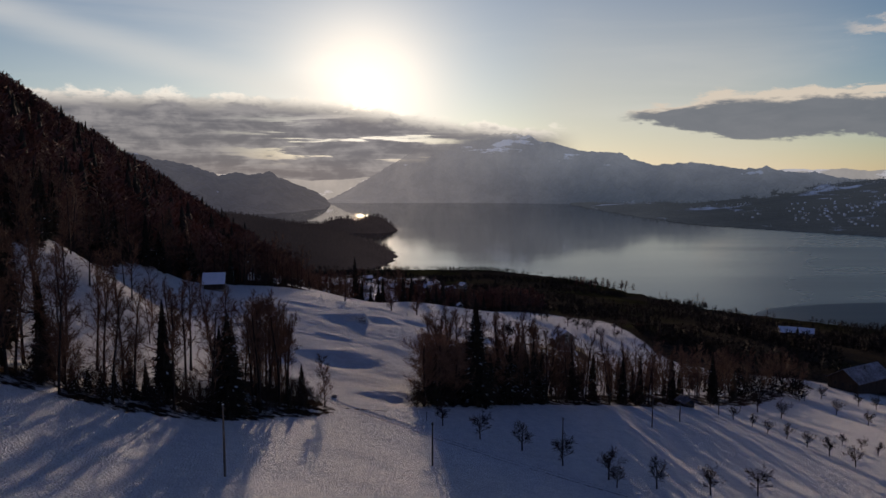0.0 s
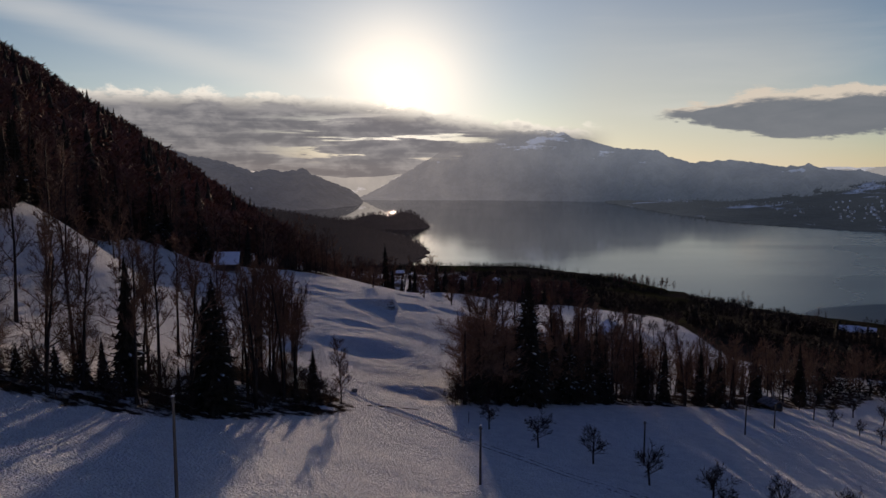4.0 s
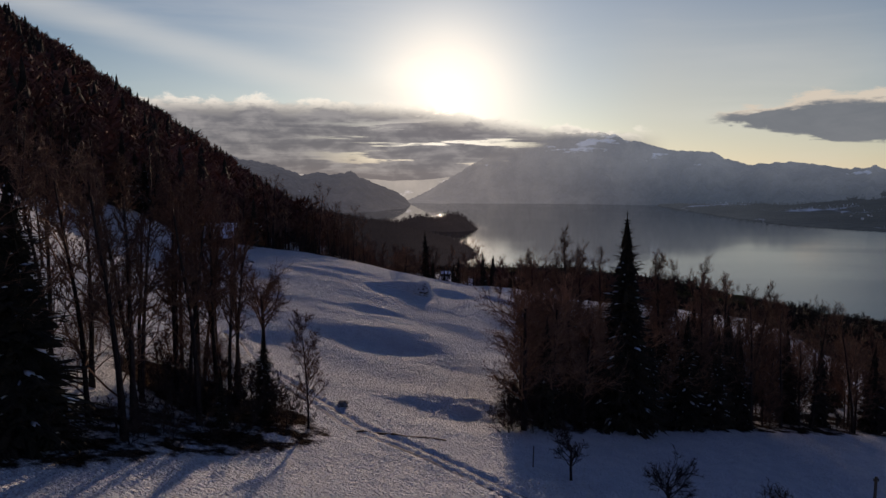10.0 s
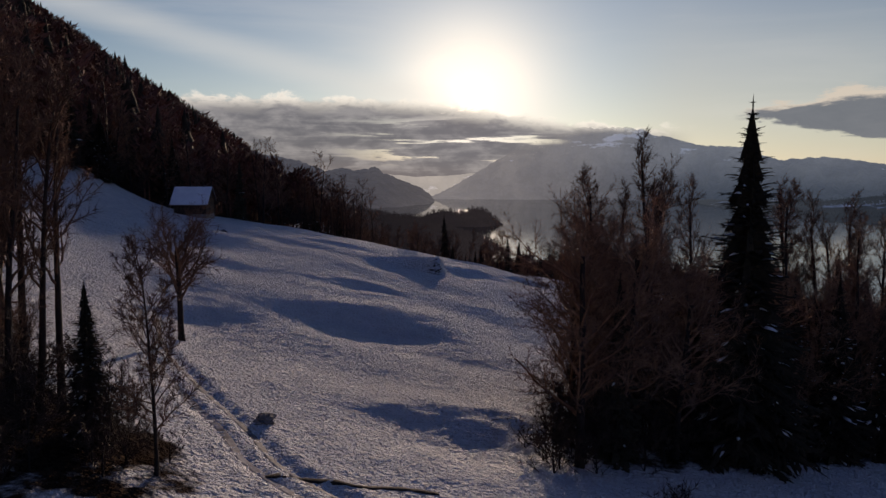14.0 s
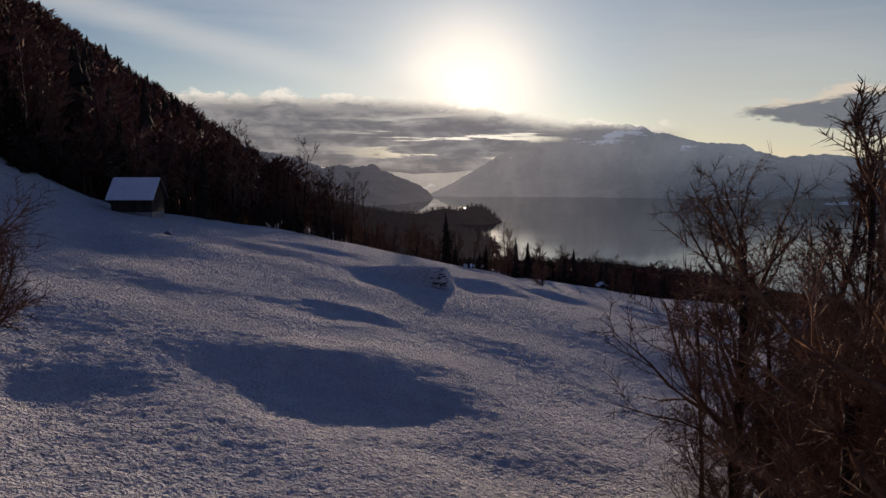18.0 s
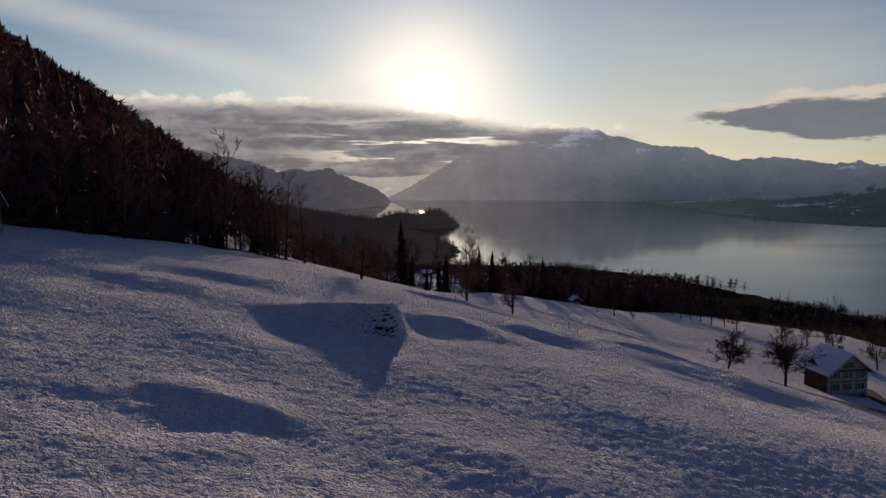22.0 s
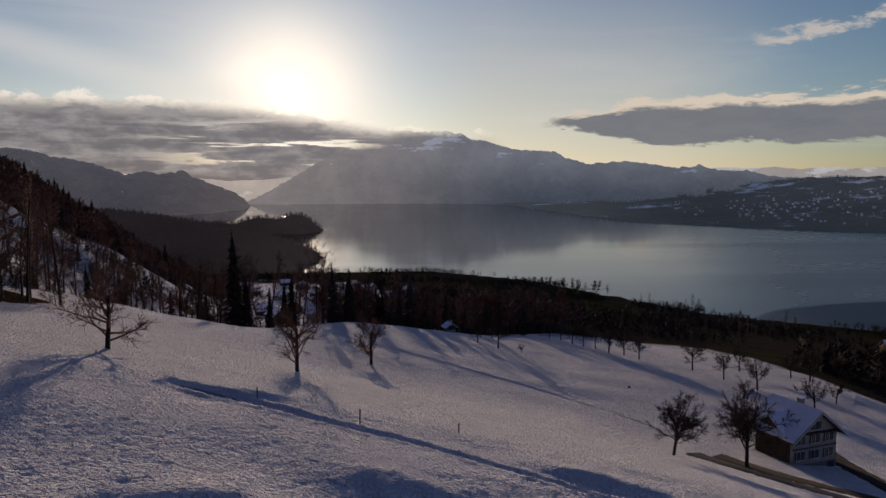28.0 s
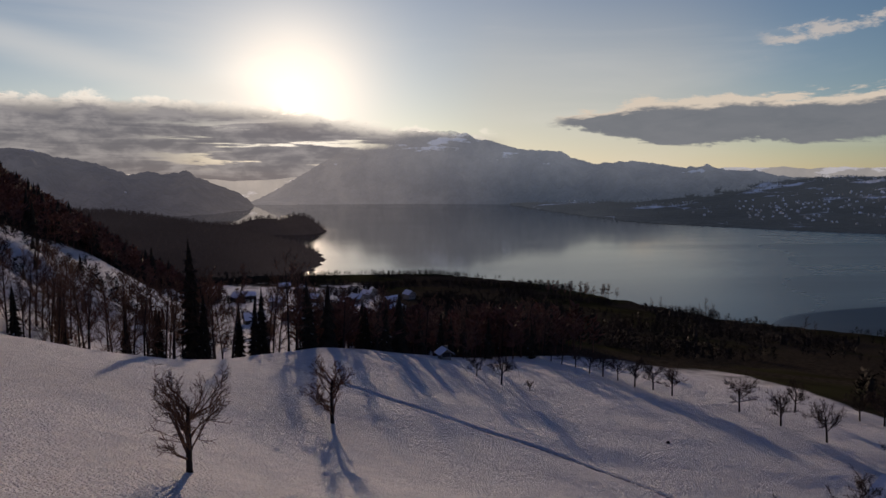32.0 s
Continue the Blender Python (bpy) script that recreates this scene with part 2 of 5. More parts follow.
def ground_material():
    """Snow on the high meadow, thin and patchy on the way down, winter grass and woods below."""
    m, g, s = material("snowy_meadow")
    geo = g.add("ShaderNodeNewGeometry")
    place = geo.outputs["Position"]
    split = g.add("ShaderNodeSeparateXYZ")
    g.wire(place, split.inputs[0])
    x, y, z = split.outputs
    tufts = g.noise(place, 3.3, 2.0, 0.6)
    lumps = g.noise(place, 0.55, 4.0, 0.55)
    wide = g.noise(place, 0.035, 4.0, 0.55)
    snow = g.mix(g.ramp(lumps, 0.3, 0.7), (0.71, 0.72, 0.735), (0.83, 0.83, 0.825))
    stubble = g.noise(place, 4.6, 2.0, 0.6)
    blades = g.ramp(g.math("ADD", g.math("MULTIPLY", stubble, 0.8), g.math("MULTIPLY", wide, 0.2)), 0.50, 0.62)
    snow = g.mix(g.math("MULTIPLY", blades, 0.30), snow, (0.27, 0.215, 0.155))
    grass = g.mix(g.ramp(g.noise(place, 0.02, 4.0, 0.6), 0.35, 0.65), (0.013, 0.013, 0.007), (0.030, 0.030, 0.014))
    wood = g.mix(g.ramp(lumps, 0.35, 0.65), (0.015, 0.013, 0.010), (0.040, 0.034, 0.026))
    woods = g.ramp(g.noise(place, 0.006, 5.0, 0.62), 0.42, 0.52)
    low = g.mix(woods, grass, wood)
    floor = g.mix(g.ramp(g.noise(place, 1.3, 4.0, 0.65), 0.40, 0.62), (0.024, 0.016, 0.012), (0.062, 0.044, 0.031))
    spot = g.add("ShaderNodeAttribute")
    spot.attribute_name = "litter_shade"
    bare = g.ramp(g.math("ADD", spot.outputs["Fac"], g.math("MULTIPLY", g.math("SUBTRACT", g.noise(place, 0.35, 5.0, 0.65), 0.5), 1.3)), 0.40, 0.62)
    snow = g.mix(bare, snow, floor)
    line = g.math("ADD", z, g.math("MULTIPLY", g.math("SUBTRACT", wide, 0.5), 26.0))
    limit = g.ramp(x, -15.0, 50.0, 22.0, 118.0)
    limit = g.math("ADD", limit, g.math("MULTIPLY", g.ramp(y, 466.0, 500.0), g.ramp(x, -8.0, 18.0, 0.0, 45.0)))
    limit = g.math("ADD", limit, g.math("MULTIPLY", g.ramp(y, 310.0, 340.0), g.ramp(x, 98.0, 116.0, 0.0, 45.0)))
    cover = g.ramp(g.math("SUBTRACT", line, limit), -4.0, 3.0)
    far = g.ramp(y, 1500.0, 1900.0)
    patch = g.math("MULTIPLY", g.ramp(g.noise(place, 0.0045, 5.0, 0.6), 0.50, 0.56), g.ramp(z, 45.0, 80.0))
    cover = g.math("ADD", g.math("MULTIPLY", cover, g.math("SUBTRACT", 1.0, far)), g.math("MULTIPLY", patch, g.math("MULTIPLY", far, 0.8)), clamp=True)
    g.wire(g.mix(cover, low, snow), s.inputs["Base Color"])
    s.inputs["Roughness"].default_value = 0.95
    s.inputs["Specular IOR Level"].default_value = 0.0
    height = g.math("ADD", g.math("MULTIPLY", tufts, 1.7), g.math("MULTIPLY", lumps, 0.25))
    b = g.add("ShaderNodeBump")
    g.wire(g.math("ADD", 0.12, g.math("MULTIPLY", cover, 0.78)), b.inputs["Strength"])
    b.inputs["Distance"].default_value = 1.0
    g.wire(height, b.inputs["Height"])
    g.wire(b.outputs[0], s.inputs["Normal"])
    return m


def water_material():
    """Open water: calm lanes and lanes ruffled by a light wind, drawn out across the view."""
    m, g, s = material("lake_water")
    place = g.add("ShaderNodeNewGeometry").outputs["Position"]
    split = g.add("ShaderNodeSeparateXYZ")
    g.wire(place, split.inputs[0])
    x, y = split.outputs[0], split.outputs[1]
    s.inputs["Base Color"].default_value = (0.010, 0.015, 0.020, 1)
    lanes = g.noise(g.scaled(place, 0.0009, 0.0060, 1), 1.0, 5.0, 0.62, 0.4)
    streaks = g.noise(g.scaled(place, 0.0016, 0.030, 1, (3, 5, 0)), 1.0, 4.0, 0.6)
    calm = g.ramp(lanes, 0.38, 0.66, 0.070, 0.105)
    slick = g.math("MULTIPLY", g.ramp(streaks, 0.58, 0.64), g.ramp(y, 2300.0, 3400.0, 0.0, 1.0))
    calm = g.math("ADD", calm, g.math("MULTIPLY", slick, 0.12))
    # a wide ruffled patch close to the lower shore
    u = g.math("DIVIDE", g.math("SUBTRACT", x, 760.0), 330.0)
    v = g.math("DIVIDE", g.math("SUBTRACT", y, 1010.0), 150.0)
    round_ = g.math("ADD", g.math("MULTIPLY", u, u), g.math("MULTIPLY", v, v))
    wobble = g.math("MULTIPLY", g.math("SUBTRACT", g.noise(place, 0.004, 3.0, 0.5), 0.5), 0.5)
    ruffled = g.ramp(g.math("ADD", round_, wobble), 1.05, 0.92)
    sheltered = g.math("MULTIPLY", g.ramp(y, 2700.0, 3000.0), g.ramp(x, -120.0, -220.0))
    calm = g.math("SUBTRACT", calm, g.math("MULTIPLY", sheltered, 0.055))
    turn = g.math("MULTIPLY", g.math("ARCTAN2", x, y), 57.2958)
    breeze = g.ramp(turn, 17.0, 28.0, 0.0, 0.20)
    g.wire(g.math("ADD", g.math("ADD", calm, breeze), g.math("MULTIPLY", ruffled, 0.14)), s.inputs["Roughness"])
    s.inputs["IOR"].default_value = 1.31
    s.inputs["Specular IOR Level"].default_value = 0.5
    b = g.add("ShaderNodeBump")
    b.inputs["Strength"].default_value = 0.06
    b.inputs["Distance"].default_value = 0.5
    g.wire(g.noise(g.scaled(place, 0.03, 0.09, 1), 1.0, 3.0, 0.6), b.inputs["Height"])
    g.wire(b.outputs[0], s.inputs["Normal"])
    return m


def haze_glow_material(name, dark, light, snow, snow_from, low_air, high_air, sun_air, sun_from, sun_to, air_top=330.0, cloud_from=None, patch=0.006, cover=0.55, glint=0.5):
    """Far slopes: woods and snow; the haze of kilometres of air is painted on as emission, strongest towards the sun.
    """
    m, g, s = material(name)
    place = g.add("ShaderNodeNewGeometry").outputs["Position"]
    split = g.add("ShaderNodeSeparateXYZ")
    g.wire(place, split.inputs[0])
    x, y, z = split.outputs
    bands = g.noise(g.scaled(place, 1.0, 1.0, 3.2), patch, 7.0, 0.60)
    fine = g.noise(place, 0.02, 6.0, 0.65)
    tone = g.mix(g.ramp(fine, 0.35, 0.65), dark, light)
    f = g.ramp(g.math("ADD", bands, g.math("MULTIPLY", g.math("SUBTRACT", z, snow_from), 0.0006)), cover, cover + 0.07)
    g.wire(g.mix(f, tone, snow), s.inputs["Base Color"])
    s.inputs["Roughness"].default_value = 0.9
    s.inputs["Specular IOR Level"].default_value = 0.0
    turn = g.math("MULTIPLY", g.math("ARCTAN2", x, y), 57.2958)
    # haze tone painted by height and by angle from the sun
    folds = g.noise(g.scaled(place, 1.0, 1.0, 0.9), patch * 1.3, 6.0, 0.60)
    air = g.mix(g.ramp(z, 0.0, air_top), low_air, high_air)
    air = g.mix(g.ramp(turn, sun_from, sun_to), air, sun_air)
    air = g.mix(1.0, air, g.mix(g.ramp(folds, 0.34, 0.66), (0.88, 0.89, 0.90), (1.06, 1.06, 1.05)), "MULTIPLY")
    # snow patches are made to glow more than the rest
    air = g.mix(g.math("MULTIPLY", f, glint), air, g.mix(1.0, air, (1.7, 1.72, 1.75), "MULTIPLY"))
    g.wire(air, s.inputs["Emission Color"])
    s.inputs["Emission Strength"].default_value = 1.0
    if cloud_from:
        # the highest part is lost in cloud
        mist = g.math("ADD", z, g.math("MULTIPLY", g.math("SUBTRACT", g.noise(place, 0.004, 6.0, 0.6), 0.5), 150.0))
        base = g.ramp(turn, -5.0, 5.0, cloud_from - 175.0, cloud_from)
        lost = g.math("MULTIPLY", g.ramp(g.math("SUBTRACT", mist, base), 0.0, 110.0), g.ramp(turn, 9.0, 5.5))
        g.wire(g.math("SUBTRACT", 1.0, lost), s.inputs["Alpha"])
    return m


GROUND = ground_material()
WATER = water_material()
BARK = surface("bark", (0.015, 0.011, 0.010), (0.045, 0.034, 0.028), 9.0, 0.9, 0.02, (1, 1, 0.25))
TWIG = surface("twigs", (0.060, 0.036, 0.026), (0.19, 0.105, 0.066), 3.0, 0.85)
PALE_TWIG = surface("pale_twigs", (0.085, 0.050, 0.034), (0.27, 0.15, 0.09), 3.0, 0.85)
DARK_TWIG = surface("dark_twigs", (0.024, 0.017, 0.014), (0.070, 0.046, 0.034), 3.0, 0.9)
HILLWOOD = surface("wood_in_winter", (0.052, 0.027, 0.021), (0.20, 0.092, 0.062), 0.09, 0.9)
NEEDLE = surface("needles", (0.016, 0.013, 0.009), (0.046, 0.036, 0.022), 4.0, 0.95)
SNOW = surface("snow", (0.60, 0.62, 0.66), (0.76, 0.77, 0.79), 5.0, 0.95, 0.03, vary=0.04)
WOOD = surface("weathered_wood", (0.028, 0.020, 0.015), (0.085, 0.062, 0.045), 6.0, 0.85, 0.01, (1, 1, 0.2))
POLE = surface("pole_wood", (0.06, 0.05, 0.042), (0.15, 0.125, 0.10), 7.0, 0.85, 0.008, (1, 1, 0.1))
PLASTER = surface("old_plaster", (0.22, 0.205, 0.18), (0.34, 0.32, 0.285), 2.0, 0.9, 0.004)
STONE = surface("field_stone", (0.10, 0.095, 0.09), (0.24, 0.225, 0.21), 2.5, 0.9, 0.04)
TILE = surface("roof_tile", (0.05, 0.032, 0.026), (0.10, 0.06, 0.045), 6.0, 0.85, 0.02)
TRIM = surface("painted_trim", (0.40, 0.37, 0.32), (0.55, 0.52, 0.46), 3.0, 0.7)
SHUTTER = surface("dark_shutter", (0.025, 0.03, 0.025), (0.05, 0.055, 0.045), 8.0, 0.7)
ASPHALT = surface("wet_asphalt", (0.022, 0.021, 0.021), (0.048, 0.045, 0.043), 4.0, 0.6, 0.01)
EARTH = surface("bare_earth", (0.022, 0.016, 0.012), (0.060, 0.043, 0.030), 3.0, 0.95, 0.05)
# pressed snow, darkened to paint the shade in sunken tracks; also streaky roof snow
SHADE_STREAK_SNOW = surface("shade_streak_snow", (0.08, 0.073, 0.07), (0.30, 0.29, 0.30), 1.6, 0.9, 0.05)


def glass_material():
    m, g, s = material("window_glass")
    s.inputs["Base Color"].default_value = (0.02, 0.022, 0.025, 1)
    s.inputs["Roughness"].default_value = 0.05
    return m


GLASS = glass_material()
THICKET = surface("dark_thicket", (0.028, 0.020, 0.016), (0.075, 0.050, 0.038), 3.0, 0.9)

# ---- ground ----
# heights of the meadow on a lattice, rows from south to north, columns from the slope's upper to its lower side
LATTICE_X = np.array([-75, -45, -20, 0, 25, 55, 100.0])
LATTICE_Y = np.array([60, 100, 140, 170, 200, 240, 280, 310, 340, 380, 430, 510.0])
LATTICE = np.array([
    [189.8, 184.0, 178.3, 173.6, 168.3, 162.6, 155.0],
    [182.5, 176.4, 170.8, 166.4, 161.6, 156.7, 149.8],
    [175.2, 168.8, 164.6, 161.5, 157.4, 152.9, 145.5],
    [171.4, 164.7, 161.1, 158.5, 155.1, 150.6, 142.4],
    [169.8, 164.5, 159.9, 155.4, 151.2, 146.7, 138.7],
    [168.3, 163.2, 158.1, 154.9, 149.9, 143.2, 132.7],
    [165.5, 160.5, 155.7, 150.8, 143.8, 135.9, 128.0],
    [161.7, 155.6, 149.9, 144.8, 138.0, 131.4, 125.5],
    [156.9, 150.3, 143.3, 138.6, 133.8, 129.1, 124.3],
    [149.4, 142.9, 139.0, 135.5, 131.4, 127.7, 123.5],
    [129.0, 130.0, 132.5, 130.5, 127.0, 124.0, 119.5],
    [108.0, 109.0, 111.0, 109.5, 109.5, 112.5, 106.1],
])


def spline_weights(knots, v):
    """For each v the index of its span and four weights of a smooth curve through uneven knots."""
    v = np.clip(v, knots[0], knots[-1])
    i = np.clip(np.searchsorted(knots, v, side="right") - 1, 0, len(knots) - 2)
    a, b = knots[i], knots[i + 1]
    h = b - a
    t = (v - a) / h
    before = np.maximum(i - 1, 0)
    after = np.minimum(i + 2, len(knots) - 1)
    h00, h10 = 2 * t**3 - 3 * t**2 + 1, t**3 - 2 * t**2 + t
    h01, h11 = -2 * t**3 + 3 * t**2, t**3 - t**2
    s0, s1 = h / (b - knots[before]), h / (knots[after] - a)
    w = [-h10 * s0, h00 - h11 * s1, h01 + h10 * s0, h11 * s1]
    return (before, i, i + 1, after), w


def meadow(x, y):
    ix, wx = spline_weights(LATTICE_X, x)
    iy, wy = spline_weights(LATTICE_Y, y)
    return sum(wy[a] * wx[b] * LATTICE[iy[a], ix[b]] for a in range(4) for b in range(4))


def smooth(v, a, b):
    t = np.clip((v - a) / (b - a), 0, 1)
    return t * t * (3 - 2 * t)


def soft_max(a, b, k):
    h = np.clip(0.5 + 0.5 * (a - b) / k, 0, 1)
    return b + (a - b) * h + k * h * (1 - h)


def waves(x, y, size, seed):
    """Cheap smooth noise between -1 and 1: a few sines at odd angles."""
    r = random.Random(seed)
    v = 0
    for i in range(7):
        a, f, p = r.uniform(0, 6.283), r.uniform(0.6, 1.7) / size, r.uniform(0, 6.283)
        v = v + np.sin((x * math.cos(a) + y * math.sin(a)) * f * 6.283 + p + 0.8 * np.sin((y * math.cos(a) - x * math.sin(a)) * f * 3.1 + p * 2))
    return v / 4.0


SHORE_X = np.array([-600, -80, 88, 230, 403, 557, 900, 1500, 4000.0])
SHORE_Y = np.array([1500, 1500, 1500, 1380, 1060, 940, 840, 640, 200.0])

# steps in the meadow, each a swell with a hollow on its southern side: place, height, half length, half width, turn in degrees
SWELLS = [
    (-11.5, 156.0, 1.15, 5.0, 5.0, 0),
    (-26.5, 190.5, 1.6, 7.2, 7.0, 4),
    (-41.0, 180.0, 0.7, 7.0, 5.0, 0),
    (-12.0, 181.0, 0.3, 5.0, 5.0, -20),
    (-33.5, 211.5, 0.75, 4.4, 3.4, -4),
    (-22.0, 254.5, 0.95, 5.0, 4.5, -12),
    (-10.5, 263.0, 0.7, 5.0, 4.0, -15),
    (5.0, 273.0, 0.7, 5.0, 3.0, -18),
    (-49.5, 256.0, 0.6, 7.0, 5.0, 0),
    (-54.0, 243.0, 0.55, 7.0, 5.0, 6),
    (-52.0, 207.0, 0.3, 8.0, 5.0, 6),
    (-66.0, 226.0, 1.1, 9.0, 7.0, 0),
    (-20.0, 212.0, 0.25, 8.0, 5.0, -20),
    (-24.0, 283.0, 0.4, 4.0, 2.4, -20),
    (-25.0, 229.0, 0.35, 50.0, 22.0, 0),
    (34.0, 280.0, 1.2, 22.0, 20.0, 0),
    (18.0, 264.0, 2.2, 18.0, 15.0, 0),
]
# plain mounds and dips: place, height, radii
MOUNDS = [
    (-80.0, 252.0, 1.0, 10.0, 8.0),
]


RUTS = [(-46, 176), (-38, 163), (-29, 152), (-23.5, 146), (-19.5, 141), (-12, 135.5), (-4.7, 130), (6, 123.5), (18, 117), (30, 112)]
FIELD_PATH = [(-37, 415), (-28, 400), (-17.5, 385.4), (-3.4, 373.8), (10.3, 362.5), (20.8, 354.3), (29.7, 344.2), (36, 333), (40, 322)]
TERRACE_PATH = [(-30, 284), (-26, 282.5), (-18.4, 278.8), (-10, 276.5), (-5.3, 274.3), (5, 270)]


def shifted(path, off):
    """The same path, moved sideways."""
    out = []
    for i, (px, py) in enumerate(path):
        (ax, ay), (bx, by) = path[max(i - 1, 0)], path[min(i + 1, len(path) - 1)]
        n = math.hypot(bx - ax, by - ay)
        out.append((px - (by - ay) / n * off, py + (bx - ax) / n * off))
    return out


def line_distance(x, y, line):
    """Distance from a polyline."""
    best = np.full(np.shape(x), 1e9)
    for (ax, ay), (bx, by) in zip(line, line[1:]):
        dx, dy = bx - ax, by - ay
        t = np.clip(((x - ax) * dx + (y - ay) * dy) / (dx * dx + dy * dy), 0, 1)
        best = np.minimum(best, np.hypot(x - ax - t * dx, y - ay - t * dy))
    return best


def furrows(x, y):
    """Shallow grooves with pushed-up edges along the paths."""
    m = 0
    for line, depth in ((shifted(RUTS, -0.75), 0.22), (shifted(RUTS, 0.75), 0.22), (FIELD_PATH, 0.20), (TERRACE_PATH, 0.26)):
        d = line_distance(x, y, line)
        m = m - depth * np.exp(-(d / 0.55) ** 2) + depth * 0.45 * np.exp(-((d - 1.1) / 0.5) ** 2)
    return m


def bank(x, y, warp_x, warp_y):
    """A broken bank, highest at its eastern end, with a hollow before it."""
    x, y = x + warp_x * 0.35, y + warp_y * 0.4
    u = (x + 38.0) / 11.0
    away = y - (243.2 + 2.6 * np.clip(u, -0.5, 1.2))
    tall = (0.5 + 2.5 * np.clip(u, 0, 1)) * smooth(u, -0.35, 0.1) * smooth(u, 1.13, 0.99)
    rise = tall * smooth(away, -1.1, 0.5) * np.exp(-(np.maximum(away - 0.5, 0) / 6.5) ** 2)
    dip = (0.5 + 0.55 * np.clip(u, 0, 1)) * smooth(u, -0.4, 0.1) * smooth(u, 1.35, 0.9) * np.exp(-((away + 6.0) / 6.0) ** 2)
    return rise - dip


def ground(x, y):
    x, y = np.asarray(x, float), np.asarray(y, float)
    m = meadow(x, y)
    m = m + np.maximum(60 - y, 0) * 0.18 + np.maximum(-75 - x, 0) * 0.12
    m = m - np.minimum(np.maximum(x - 100, 0), 700) * 0.11
    shore = np.interp(x, SHORE_X, SHORE_Y)
    t = np.clip((y - 510) / np.maximum(shore - 510, 50), 0, 1)
    m = np.where(y > 510, 9 + np.maximum(m - 9, 0) * (1 - t) ** 1.5, m)
    m = np.maximum(m, 9)
    for mx, my, h, a, b in MOUNDS:
        m = m + h * np.exp(-((x - mx) / a) ** 2 - ((y - my) / b) ** 2)
    warp_x = waves(x, y, 17, 31) * 1.7 + waves(x, y, 6, 34) * 0.6
    warp_y = waves(x, y, 13, 32) * 1.3 + waves(x, y, 5, 35) * 0.5
    for mx, my, h, a, b, turn in SWELLS:
        c, s = math.cos(radians(turn)), math.sin(radians(turn))
        wx, wy = x - mx + warp_x, y - my + warp_y
        u, v = (wx * c + wy * s) / a, (wy * c - wx * s) / b
        m = m + h * 1.35 * v * np.exp(-np.abs(u) ** 1.7 - v * v)
    m = m + bank(x, y, warp_x, warp_y)
    m = m + waves(x, y, 23, 3) * 0.16 + waves(x, y, 10, 5) * 0.02 + (waves(x, y, 5.6, 41) * 0.015 + waves(x, y, 3.1, 42) * 0.015) * (np.abs(x) < 125) * (y < 440)
    m = m + furrows(x, y)
    slope = 161 + 0.65 * (-76 - x) - 0.2205 * (y - 253)
    slope = slope - np.maximum(y - 560, 0) ** 2 * 0.00012 + waves(x, y, 90, 8) * 4
    slope = np.minimum(slope, 430 + 0.0 * x)
    m = soft_max(m, slope, 7.0)
    near_fade = smooth(y - shore, -30, 25)
    m = m * (1 - near_fade) + (-12) * near_fade
    return m


HEADLAND = (
    (-245, 2540, 36, 76, 110, 0), (-345, 2530, 29, 110, 110, 0), (-470, 2480, 17, 150, 130, 0), (-520, 2300, 32, 110, 130, 0),
    (-420, 1880, 34, 235, 400, 8), (-318, 1740, 26, 190, 340, 0), (-800, 2150, 60, 420, 420, 0),
)


def headland(x, y):
    """The wooded headland in the lake and the low land before it."""
    m = np.full(np.shape(x), -14.0)
    for hx, hy, h, a, b, turn in HEADLAND:
        c, s = math.cos(radians(turn)), math.sin(radians(turn))
        u, v = ((x - hx) * c + (y - hy) * s) / a, ((y - hy) * c - (x - hx) * s) / b
        m = soft_max(m, 1.25 * (h + 16) * np.exp(-(u * u + v * v) ** 1.3) - 16, 8.0)
    return m + (waves(x, y, 60, 4) * 2.0 + waves(x, y, 27, 14) * 2.0) * (m > -8)


def far_shore(x, y):
    """The land on the far side of the lake, to the right."""
    edge = np.interp(x, [600, 770, 810, 870, 955, 1110, 1290, 1390, 2500, 4000], [5600, 4450, 3900, 3350, 2850, 2600, 2420, 2270, 1600, 900])
    into = (y - edge) + waves(x, y, 500, 12) * 40
    rise = 5 + 128 * (1 - np.exp(-np.maximum(into, 0) / 800)) + 30 * smooth(x, 900, 2200) * smooth(into, 100, 900)
    rise = rise + (waves(x, y, 300, 6) * 9 + waves(x, y, 110, 16) * 4) * smooth(into, 30, 400) + waves(x, y, 40, 17) * 2
    rise = 4 + (rise - 4) * (0.10 + 0.90 * smooth(x, 1000, 2700))
    return np.where(into > 0, rise, -12)


def steps(pieces):
    """A rising row of coordinates: runs of (from, to, spacing)."""
    out = []
    for a, b, d in pieces:
        n = max(1, round((b - a) / d))
        out += [a + (b - a) * i / n for i in range(n)]
    return np.array(out + [pieces[-1][1]])


